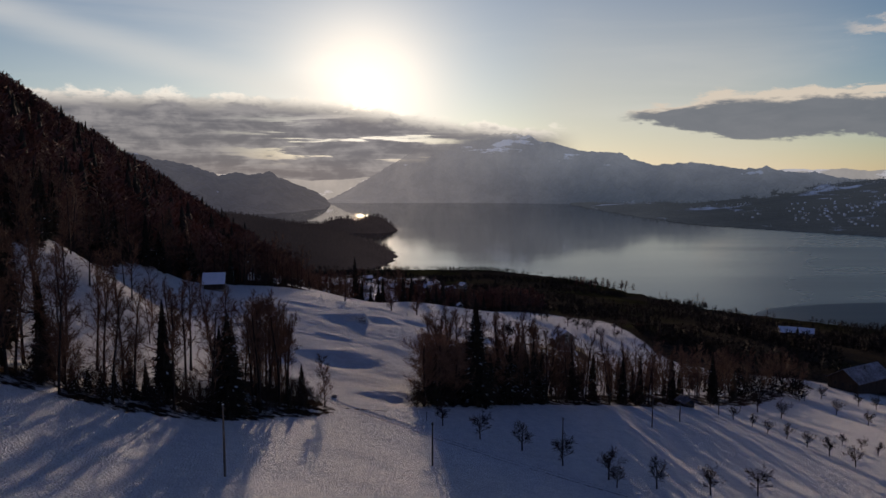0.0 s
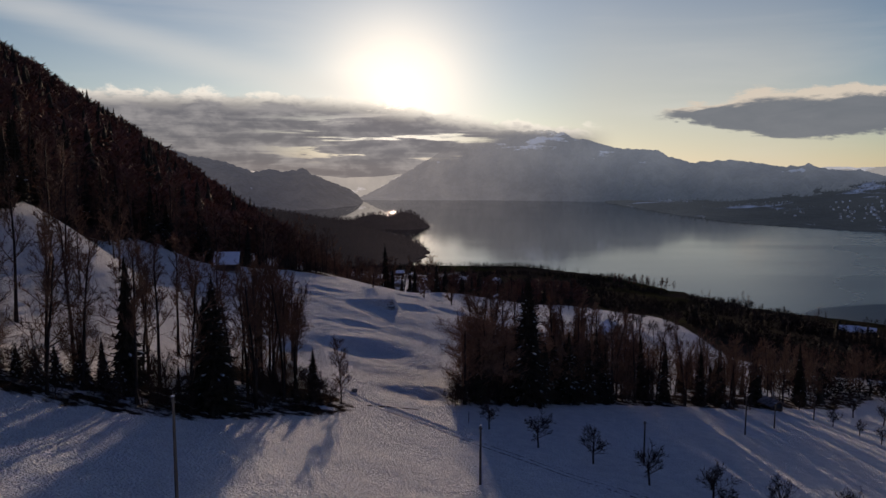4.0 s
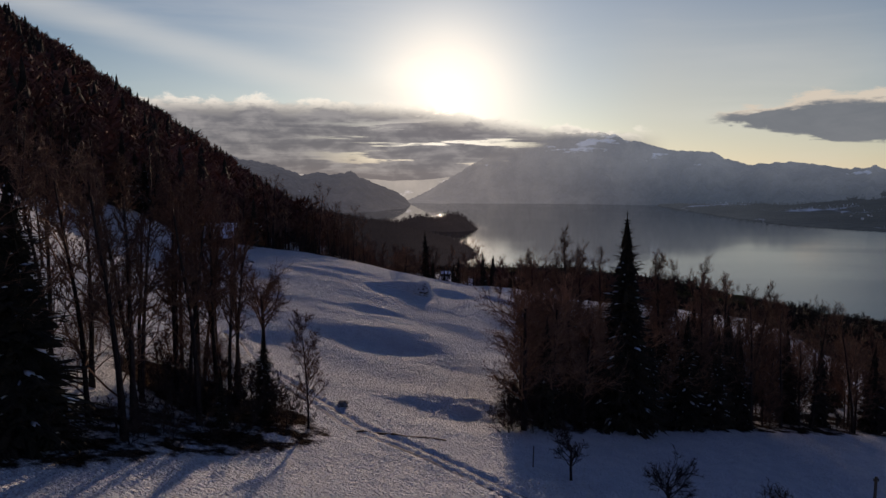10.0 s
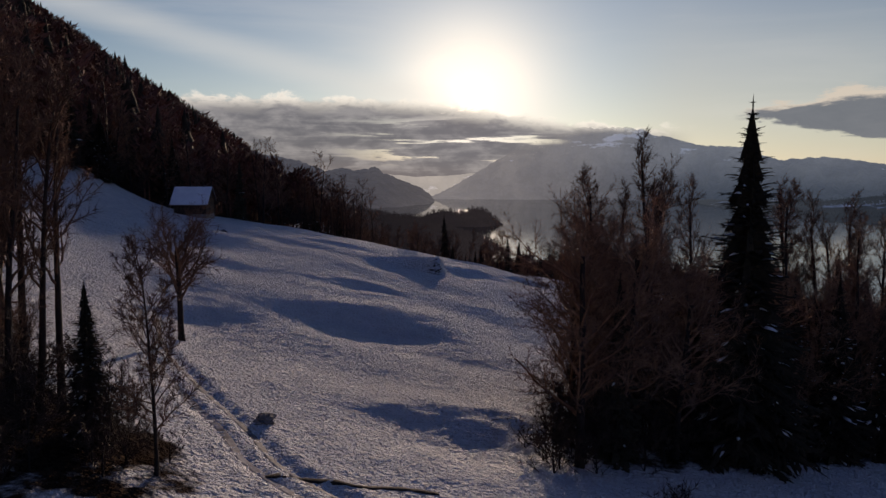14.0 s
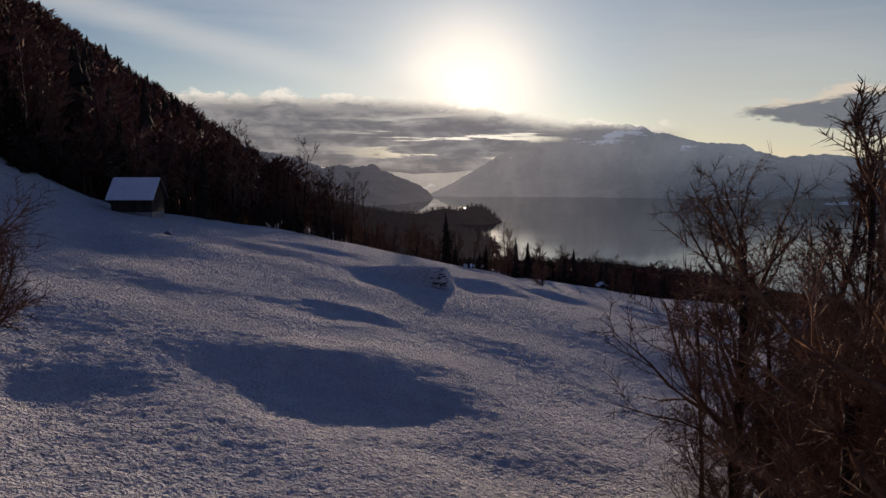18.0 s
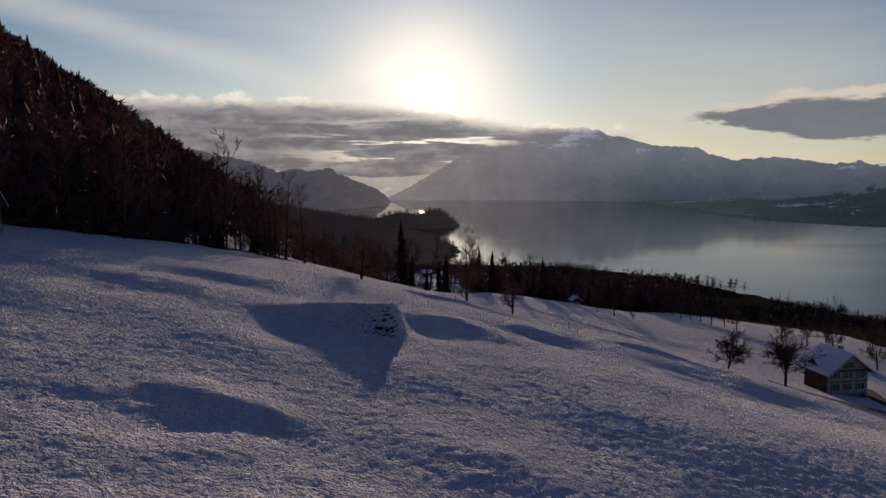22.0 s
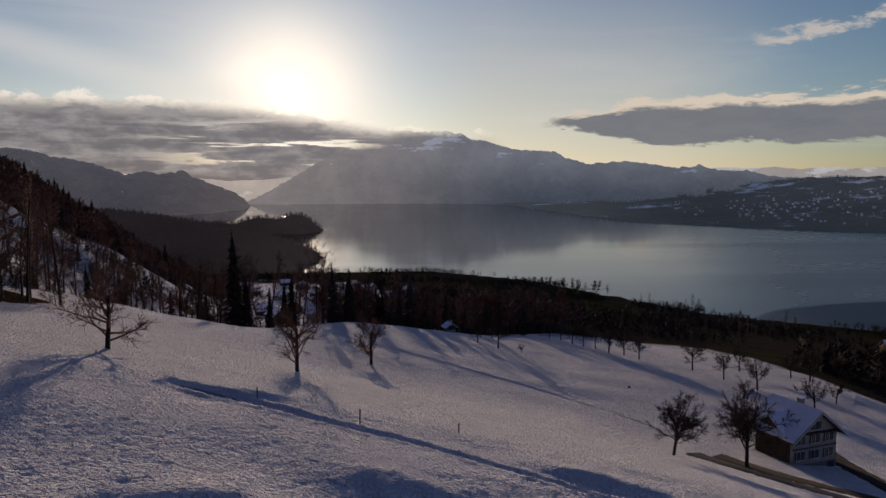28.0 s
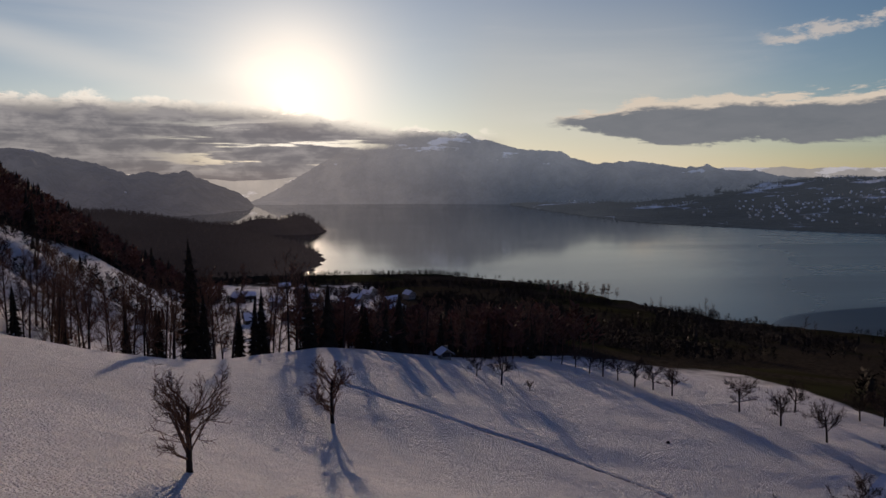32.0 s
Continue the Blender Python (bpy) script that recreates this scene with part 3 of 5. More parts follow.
def sheet(name, xs, ys, height, mat, tufts=0.0):
    gx, gy = np.meshgrid(xs, ys)
    gz = height(gx, gy)
    if tufts:
        # small tufts of grass under the snow
        chance = np.random.default_rng(7)
        near = smooth(gx, -110, -95) * smooth(gx, 112, 95) * (gy > 58) * smooth(gy, 432, 415)
        gz = gz + (chance.uniform(0, 1, gx.shape) ** 2.5 * 2.0 - 0.5) * tufts * near
    verts = np.stack([gx, gy, gz], -1).reshape(-1, 3)
    nx, ny = len(xs), len(ys)
    i = (np.arange(ny - 1)[:, None] * nx + np.arange(nx - 1)[None]).reshape(-1)
    faces = np.stack([i, i + 1, i + nx + 1, i + nx], 1)
    me = bpy.data.meshes.new(name)
    me.vertices.add(len(verts))
    me.vertices.foreach_set("co", verts.reshape(-1).astype(np.float32))
    me.loops.add(faces.size)
    me.loops.foreach_set("vertex_index", faces.reshape(-1).astype(np.int32))
    me.polygons.add(len(faces))
    me.polygons.foreach_set("loop_start", np.arange(0, faces.size, 4, dtype=np.int32))
    me.polygons.foreach_set("use_smooth", np.ones(len(faces), bool))
    me.update(calc_edges=True)
    me.materials.append(mat)
    return new(name, me)


GROUND_X = steps([(-4200, -1200, 200), (-1200, -500, 50), (-500, -110, 13), (-110, -60, 1.2), (-60, 34, 0.33), (34, 110, 0.8), (110, 120, 2.5), (120, 300, 8), (300, 900, 25), (900, 4600, 120)])
GROUND_Y = steps([(-500, -50, 50), (-50, 60, 8), (60, 125, 0.5), (125, 285, 0.33), (285, 432, 0.55), (432, 640, 5), (640, 1700, 18), (1700, 3000, 60), (3000, 4980, 150)])
ground_ob = tagged(sheet("ground", GROUND_X, GROUND_Y, ground, GROUND, 0.058), "rolling snow-covered meadow falling towards a lake", "ground", kind="structure")


def litter_and_shade(x, y):
    """How much bare leaf-strewn soil shows: in the hillside wood, in the groves and in the dip; thickened to paint
    grove shade too.
    """
    clearing = smooth(np.hypot((x + 192) / 22, (y - 405) / 13), 0.8, 1.2)
    m = smooth(np.interp(y, EDGE_Y, EDGE_X) - x, -3, 7) * (y < 960) * clearing
    # upper grove: litter, raised partly to paint the shade beneath it
    m = np.maximum(m, 0.58 * smooth(line_distance(x, y, [(-27, 133.5), (-36, 119), (-44, 108.5), (-55, 98), (-70, 86), (-95, 68)]), 9.5, 5))
    m = np.maximum(m, 0.6 * smooth(line_distance(x, y, [(0, 160), (4, 168), (14, 170), (50, 194), (84, 226), (150, 300)]), 9.0, 5))
    # extra dark soil at the grove's tip, part litter, part painted tree shade
    m = np.maximum(m, 0.8 * smooth(line_distance(x, y, [(-27.5, 137.5), (-33, 139), (-40, 144)]), 6.5, 3))
    return m


EDGE_Y = [-100, 60, 140, 160, 197, 217, 240, 268, 300, 345, 360, 400, 500, 610, 750, 950]
EDGE_X = [-150, -112, -92, -89, -98, -101, -96, -90, -72, -62, -84, -118, -176, -200, -180, -150]


def depth_in_wood(x, y):
    return float(np.interp(y, EDGE_Y, EDGE_X)) - x


grid_x, grid_y = np.meshgrid(GROUND_X, GROUND_Y)
litter_shade = ground_ob.data.attributes.new("litter_shade", "FLOAT", "POINT")
litter_shade.data.foreach_set("value", litter_and_shade(grid_x, grid_y).reshape(-1).astype(np.float32))
water_ob = tagged(sheet("water", steps([(-4200, 4600, 400)]), steps([(300, 4990, 300)]), lambda x, y: 0 * x, WATER), "calm grey-blue lake with a faint golden sheen", "lake", kind="structure")


# ---- land and mountains beyond the lake ----
def range_of_hills(name, label, distance, profile, feet, foot, rough, mat, seed, category="mountains"):
    """A long slope whose ridge follows a profile of (degrees to the right, degrees above the horizon) as seen from the meadow;
    feet: rows of (degrees to the right, distance of the slope's foot)."""
    az = np.arange(profile[0][0], profile[-1][0], 0.1)
    ridge = 174.7 + np.tan(np.radians(np.interp(az, *zip(*profile)))) * distance
    foot_d = np.interp(az, *zip(*feet))
    rows = 30
    verts = []
    for k in range(rows + 1):
        t = k / rows
        d = foot_d + (distance - foot_d) * t
        x = -8 + d * np.sin(np.radians(az))
        y = 244 + d * np.cos(np.radians(az))
        z = foot + (ridge - foot) * t ** 1.1
        body = math.sin(math.pi * min(1, t * 0.92 + 0.04)) * np.minimum((ridge - foot) / 200, 1.2)
        z = z + (waves(x, y, 420, seed) * 0.5 + waves(x, y, 150, seed + 1) * 0.3 + waves(x, y, 60, seed + 2) * 0.14) * rough * body
        z = z + (waves(az * 30, az * 7, 22, seed + 3) + 0.5 * waves(az * 30, az * 7, 8, seed + 4)) * rough * 0.05 * t
        verts.append(np.stack([x, y, z], -1))
    verts = np.array(verts).reshape(-1, 3)
    n = len(az)
    faces = [(k * n + i, k * n + i + 1, (k + 1) * n + i + 1, (k + 1) * n + i) for k in range(rows) for i in range(n - 1)]
    me = bpy.data.meshes.new(name)
    me.from_pydata(verts.tolist(), [], faces)
    me.polygons.foreach_set("use_smooth", np.ones(len(faces), bool))
    me.materials.append(mat)
    return tagged(new(name, me), label, category, kind="structure")


# these far slopes glow by themselves, their haze is painted as emission
HAZE_SHORE = haze_glow_material("haze_glow_shore", (0.014, 0.015, 0.017), (0.04, 0.04, 0.04), (0.55, 0.56, 0.60), 60, (0.020, 0.024, 0.031), (0.030, 0.035, 0.044), (0.045, 0.050, 0.060), 24, 10, 150, patch=0.0030, cover=0.565, glint=0.9)
HAZE_HEAD = haze_glow_material("haze_glow_headland", (0.008, 0.007, 0.007), (0.022, 0.017, 0.016), (0.05, 0.045, 0.045), 150, (0.009, 0.007, 0.008), (0.014, 0.0115, 0.013), (0.021, 0.0165, 0.0175), -14, -4, 70, cover=0.9)
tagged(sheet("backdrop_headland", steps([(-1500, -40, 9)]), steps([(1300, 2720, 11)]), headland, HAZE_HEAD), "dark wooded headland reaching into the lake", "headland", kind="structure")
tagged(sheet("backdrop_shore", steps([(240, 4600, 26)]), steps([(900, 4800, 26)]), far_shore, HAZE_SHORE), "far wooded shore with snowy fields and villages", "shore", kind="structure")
HAZE_FAR = haze_glow_material("haze_glow_massif", (0.04, 0.044, 0.055), (0.09, 0.09, 0.10), (0.40, 0.42, 0.46), 330, (0.044, 0.054, 0.071), (0.135, 0.145, 0.168), (0.205, 0.182, 0.176), 13.0, -8.0, 330, cloud_from=395.0, patch=0.0042, cover=0.57)
HAZE_MID = haze_glow_material("haze_glow_hill", (0.03, 0.032, 0.035), (0.07, 0.07, 0.075), (0.5, 0.5, 0.53), 260, (0.050, 0.047, 0.055), (0.068, 0.066, 0.076), (0.098, 0.086, 0.086), -17.0, -7.5, 260, patch=0.005, cover=0.60)
HAZE_PALE = haze_glow_material("haze_glow_range", (0.10, 0.10, 0.11), (0.14, 0.14, 0.15), (0.5, 0.5, 0.53), 150, (0.24, 0.23, 0.225), (0.30, 0.275, 0.255), (0.42, 0.36, 0.31), 2.0, -8.0, 220, patch=0.004, cover=0.52)
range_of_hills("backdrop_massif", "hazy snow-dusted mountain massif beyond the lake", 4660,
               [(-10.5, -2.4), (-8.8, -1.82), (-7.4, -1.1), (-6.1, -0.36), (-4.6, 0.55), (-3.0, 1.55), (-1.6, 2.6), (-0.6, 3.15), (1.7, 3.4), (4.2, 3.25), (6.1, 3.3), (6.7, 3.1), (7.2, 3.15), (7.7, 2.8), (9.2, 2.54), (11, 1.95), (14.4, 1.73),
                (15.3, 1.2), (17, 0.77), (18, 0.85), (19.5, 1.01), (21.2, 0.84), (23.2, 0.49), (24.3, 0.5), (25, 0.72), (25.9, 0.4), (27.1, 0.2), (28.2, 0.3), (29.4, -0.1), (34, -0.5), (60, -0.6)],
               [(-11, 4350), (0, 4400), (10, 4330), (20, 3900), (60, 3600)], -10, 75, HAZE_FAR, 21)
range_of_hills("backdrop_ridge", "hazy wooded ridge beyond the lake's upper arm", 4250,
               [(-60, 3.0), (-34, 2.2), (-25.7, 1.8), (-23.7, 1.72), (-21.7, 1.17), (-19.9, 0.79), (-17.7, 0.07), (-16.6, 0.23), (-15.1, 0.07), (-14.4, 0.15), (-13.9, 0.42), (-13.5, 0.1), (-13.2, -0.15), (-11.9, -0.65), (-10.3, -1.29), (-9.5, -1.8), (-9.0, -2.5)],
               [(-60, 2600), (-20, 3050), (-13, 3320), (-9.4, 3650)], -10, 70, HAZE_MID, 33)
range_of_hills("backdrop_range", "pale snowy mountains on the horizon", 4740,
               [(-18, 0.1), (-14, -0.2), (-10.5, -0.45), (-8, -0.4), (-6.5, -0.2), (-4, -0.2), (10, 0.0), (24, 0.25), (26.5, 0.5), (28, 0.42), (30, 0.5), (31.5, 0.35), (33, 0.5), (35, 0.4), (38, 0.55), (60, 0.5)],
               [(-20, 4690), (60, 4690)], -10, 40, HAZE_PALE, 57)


# the far houses get the same painted haze glow
HAZE_HOUSE = haze_glow_material("haze_glow_house", (0.07, 0.065, 0.06), (0.24, 0.225, 0.21), (0.7, 0.7, 0.72), 0, (0.025, 0.028, 0.035), (0.032, 0.036, 0.044), (0.05, 0.05, 0.055), 24, 10, patch=0.05, cover=0.5)


def far_village(label, x0, x1, y0, y1, count, seed):
    """Pale specks of houses on the far shore: walls with saddle roofs, joined."""
    r = random.Random(seed)
    verts, faces = [], []
    while count:
        x, y = r.gauss((x0 + x1) / 2, (x1 - x0) / 4), r.gauss((y0 + y1) / 2, (y1 - y0) / 4)
        z = float(far_shore(np.array(x), np.array(y)))
        if z < 12:
            count -= 1
            continue
        count -= 1
        w, l, h, a = r.uniform(2.5, 4), r.uniform(3, 5.5), r.uniform(3, 4.5), r.uniform(0, 3.1)
        c, s = math.cos(a), math.sin(a)
        i = len(verts)
        for u, v, q in ((-w, -l, -3), (w, -l, -3), (w, l, -3), (-w, l, -3), (-w, -l, h), (w, -l, h), (w, l, h), (-w, l, h), (0, -l, h + 4), (0, l, h + 4)):
            verts.append((x + u * c - v * s, y + u * s + v * c, z + q))
        faces += [(i, i + 1, i + 5, i + 8, i + 4), (i + 2, i + 3, i + 7, i + 9, i + 6), (i + 1, i + 2, i + 6, i + 5), (i + 3, i, i + 4, i + 7), (i + 4, i + 8, i + 9, i + 7), (i + 8, i + 5, i + 6, i + 9)]
    me = bpy.data.meshes.new("far_village")
    me.from_pydata(verts, [], faces)
    me.materials.append(HAZE_HOUSE)
    return tagged(new("far_village", me), label, "village", kind="stuff")


far_village("scattered pale houses of a village across the lake", 1350, 2150, 2750, 3350, 110, 5)
far_village("houses along the far lake shore", 1150, 1700, 2480, 3100, 40, 6)

# ---- trees ----
def mesh_of(name, verts, faces, mat, soft=True):
    me = bpy.data.meshes.new(name)
    me.from_pydata(verts, [], faces)
    if soft:
        me.polygons.foreach_set("use_smooth", np.ones(len(faces), bool))
    me.materials.append(mat)
    return me


class Tubes:
    """Tapered limbs gathered into one mesh."""

    def __init__(self):
        self.verts, self.faces = [], []

    def run(self, points, radii, sides):
        first = len(self.verts)
        n = len(points)
        for i, (p, r) in enumerate(zip(points, radii)):
            d = (points[min(i + 1, n - 1)] - points[max(i - 1, 0)]).normalized()
            u = d.orthogonal().normalized()
            v = d.cross(u)
            for k in range(sides):
                a = 6.28318 * k / sides
                q = p + (u * math.cos(a) + v * math.sin(a)) * r
                self.verts.append((q.x, q.y, q.z))
        for i in range(n - 1):
            for k in range(sides):
                a, b = first + i * sides + k, first + i * sides + (k + 1) % sides
                self.faces.append((a, b, b + sides, a + sides))

    def mesh(self, name, mat):
        return mesh_of(name, self.verts, self.faces, mat)


def limb(r, start, way, length, bend, lift, parts):
    """Points of a bough that wanders and turns upwards."""
    pts, d = [start], way.normalized()
    for i in range(parts):
        d = (d + Vector((r.uniform(-bend, bend), r.uniform(-bend, bend), r.uniform(-bend, bend) + lift))).normalized()
        pts.append(pts[-1] + d * (length / parts))
    return pts, d


def along(pts, t):
    f = t * (len(pts) - 1)
    i = min(int(f), len(pts) - 2)
    return pts[i].lerp(pts[i + 1], f - i), (pts[i + 1] - pts[i]).normalized()


def side_way(r, d, angle):
    u = d.orthogonal().normalized()
    a = r.uniform(0, 6.283)
    out = u * math.cos(a) + d.cross(u) * math.sin(a)
    return d * math.cos(angle) + out * math.sin(angle)


def bare_tree_meshes(seed, height, trunk_r, fork, spread, boughs, branches, twigs, lift=0.12, lean=0.04, crown_from=0.3, upright=0.75, fine=1.0, sides=(7, 5, 3), twig=None):
    """A leafless tree: the stem in one mesh, boughs and twigs in another."""
    r = random.Random(seed)
    stem, crown = Tubes(), Tubes()
    pts, d = limb(r, Vector((0, 0, -0.5)), Vector((r.uniform(-lean, lean), r.uniform(-lean, lean), 1)), height * fork + 0.5, 0.05, 0.05, 7)
    stem.run(pts, [trunk_r * (1.35 if i == 0 else 1 - 0.75 * i / 7 * min(1, fork)) for i in range(8)], sides[0])
    for b in range(boughs):
        t = crown_from / fork + (1 - crown_from / fork) * ((b + r.random()) / boughs)
        t = min(t, 1.0)
        p, dd = along(pts, t)
        size = height * spread * r.uniform(0.65, 1.1) * (1.15 - 0.55 * t * fork)
        angle = r.uniform(0.5, 1.15) * (1.25 - upright * t)
        bp, bd = limb(r, p, side_way(r, dd, angle), size, 0.26, lift, 6)
        br = trunk_r * 0.48 * (1.1 - 0.6 * t * fork) * r.uniform(0.7, 1.1)
        crown.run(bp, [br * (1 - 0.86 * i / 6) for i in range(7)], sides[1])
        for c in range(branches):
            u = r.uniform(0.2, 1.0)
            q, qd = along(bp, u)
            cl = size * r.uniform(0.25, 0.5) * (1.2 - 0.6 * u)
            cp, cd = limb(r, q, side_way(r, qd, r.uniform(0.45, 1.05)), cl, 0.32, lift, (1, 2, 4)[sides[2] - 1])
            cr = max(br * 0.34 * (1.1 - u * 0.7), 0.014 * fine)
            crown.run(cp, [cr * (1 - 0.8 * i / len(cp)) for i in range(len(cp))], 3)
            for k in range(twigs):
                q2, q2d = along(cp, r.uniform(0.1, 1.0))
                way = side_way(r, q2d, r.uniform(0.45, 1.35))
                e = q2 + (way + Vector((0, 0, lift))) * max(cl * r.uniform(0.22, 0.6), 0.25)
                s = way.orthogonal().normalized() * 0.013 * fine
                if r.random() < 0.5:
                    s = way.cross(s)
                i = len(crown.verts)
                if sides[2] < 3:
                    for w in (q2 + s, q2 - s, e):
                        crown.verts.append((w.x, w.y, w.z))
                    crown.faces.append((i, i + 1, i + 2))
                    continue
                m = q2.lerp(e, 0.5) + Vector((r.uniform(-1, 1), r.uniform(-1, 1), r.uniform(-1, 1))) * cl * 0.04
                for w in (q2 + s, q2 - s, m + s * 0.7, m - s * 0.7, e):
                    crown.verts.append((w.x, w.y, w.z))
                crown.faces += [(i, i + 1, i + 3, i + 2), (i + 2, i + 3, i + 4)]
    return stem.mesh("trunk", BARK), crown.mesh("crown", twig or TWIG)


def spruce_meshes(seed, height, radius, bare=0.06, whorls=None, snow=0.25, ragged=0.25, coarse=1.0):
    """A spruce: stem, whorls of drooping sprays, and snow lying on some of them."""
    r = random.Random(seed)
    stem = Tubes()
    stem.run([Vector((0, 0, -0.5)), Vector((0, 0, height * 0.5)), Vector((0, 0, height * 0.985))], [height * 0.016, height * 0.009, 0.015], 6)
    verts, faces, sv, sf = [], [], [], []
    whorls = whorls or int(height * 2.1 / coarse)

    def blade(p, way, side, up, length, width):
        i = len(verts)
        a, m, e = p, p + way * length * 0.5, p + way * length
        for q in (a, m + side * width, m + up * width * 0.55, m - side * width, e):
            verts.append((q.x, q.y, q.z))
        faces.extend([(i, i + 1, i + 2), (i, i + 2, i + 3), (i + 1, i + 4, i + 2), (i + 2, i + 4, i + 3)])

    # dense ragged heart of the crown
    tiers = int(7 + height * 0.4)
    for k in range(tiers):
        t0, t1 = k / tiers, min(1.0, (k + 1.7) / tiers)
        i = len(verts)
        verts.append((0, 0, height * (bare + (0.97 - bare) * t1)))
        for a in range(14):
            q = (radius * 0.66 * (1 - t0) ** 0.9 + 0.04) * (r.uniform(0.8, 1.15) if a % 2 else r.uniform(0.35, 0.7))
            verts.append((math.cos(0.4488 * a + k) * q, math.sin(0.4488 * a + k) * q, height * (bare + (0.97 - bare) * t0) - r.uniform(0.0, 0.5)))
        faces.extend([(i, i + 1 + a, i + 1 + (a + 1) % 14) for a in range(14)])

    for w in range(whorls):
        t = (w + r.uniform(0, 0.6)) / whorls
        z = height * (bare + (0.985 - bare) * t)
        reach = radius * (1 - t) ** 0.92 * r.uniform(1 - ragged, 1 + ragged * 0.5) + 0.05
        n = max(4, int(5 + 4 * (1 - t)))
        turn = r.uniform(0, 6.28)
        for b in range(n):
            a = turn + 6.283 * b / n + r.uniform(-0.3, 0.3)
            length = reach * r.uniform(0.7, 1.1)
            droop = -0.38 + 0.75 * t + r.uniform(-0.12, 0.12)
            out = Vector((math.cos(a), math.sin(a), droop)).normalized()
            side = Vector((-math.sin(a), math.cos(a), 0))
            up = out.cross(side) * -1
            if up.z < 0:
                up = -up
            base = Vector((0, 0, z))
            bits = max(3, int(length / (0.42 * coarse)))
            sag = 0.10 * length
            for k in range(bits):
                u = (k + 0.6) / bits
                p = base + out * length * u + Vector((0, 0, sag * (u * u - u * 0.2) - sag * math.sin(u * 3.1) * 0.9))
                wide = (0.32 + 0.26 * length * (1 - u)) * r.uniform(0.7, 1.2) * min(1.0, 0.25 + 0.5 * reach)
                for s in (-1, 1):
                    way = (out * 0.75 + side * s * r.uniform(0.5, 0.95) + Vector((0, 0, r.uniform(-0.35, 0.0)))).normalized()
                    blade(p, way, side.cross(way).normalized().cross(way), Vector((0, 0, 1)), wide * 1.5, wide * 0.24 * coarse)
            blade(base + out * length * 0.1, out, side, up, length * 1.0, 0.10 + length * 0.05)
            if r.random() < snow * (1.25 - t) and length > 0.5:
                u0 = r.uniform(0.45, 0.7)
                c = base + out * length * u0 + Vector((0, 0, 0.10))
                l, wd = length * r.uniform(0.16, 0.34), 0.04 + 0.07 * length * r.random()
                i = len(sv)
                for q in (c - out * l, c + side * wd, c + out * l - Vector((0, 0, 0.08)), c - side * wd, c + Vector((0, 0, 0.08)), c - Vector((0, 0, 0.06))):
                    sv.append((q.x, q.y, q.z))
                for k in range(4):
                    sf.append((i + k, i + (k + 1) % 4, i + 4))
                    sf.append((i + (k + 1) % 4, i + k, i + 5))
    for a, b in ((Vector((1, 0, 0)), Vector((0, 1, 0))), (Vector((0, 1, 0)), Vector((-1, 0, 0)))):
        blade(Vector((0, 0, height * 0.94)), Vector((0, 0, 1)), a, b, height * 0.06, 0.06)
    return stem.mesh("trunk", BARK), mesh_of("crown", verts, faces, NEEDLE, False), mesh_of("snow_cover", sv, sf, SNOW)


def tree_thing(name, meshes, label, category="tree", group=""):
    """An Empty at the foot that holds trunk, crown and, where there is any, snow."""
    root = tagged(new(name), label, category, group)
    for me, part_name in zip(meshes, ("trunk", "crown", "snow_cover")):
        ob = new(part_name, me)
        ob.parent = root
        if part_name == "snow_cover":
            tagged(ob, "white snow lying on the boughs", kind="stuff")
    return root


def stand_at(root, x, y, size=1.0, turn=0.0, tilt=0.0, copy=True, sink=0.0):
    m = pose(x, y, float(ground(x, y)) - sink, tilt, tilt * 0.6, turn)
    ob = copy_thing(root, m) if copy else root
    if not copy:
        root.matrix_basis = m
    ob.scale = (size, size, size)
    return ob


def grow(kind, places, label=None):
    """Copies of the models of a kind, on the ground; the model itself takes the first place."""
    models = MODELS[kind]
    for i, (x, y, size) in enumerate(places):
        r = random.Random(int(x * 31 + y * 17))
        root = models[r.randrange(len(models))]
        used = root.get("used", 0)
        ob = stand_at(root, x, y, size, r.uniform(0, 360), r.uniform(-1.5, 1.5), copy=bool(used))
        root["used"] = 1
        if "used" in ob:
            ob["used"] = 1
        if label:
            ob["label"] = label


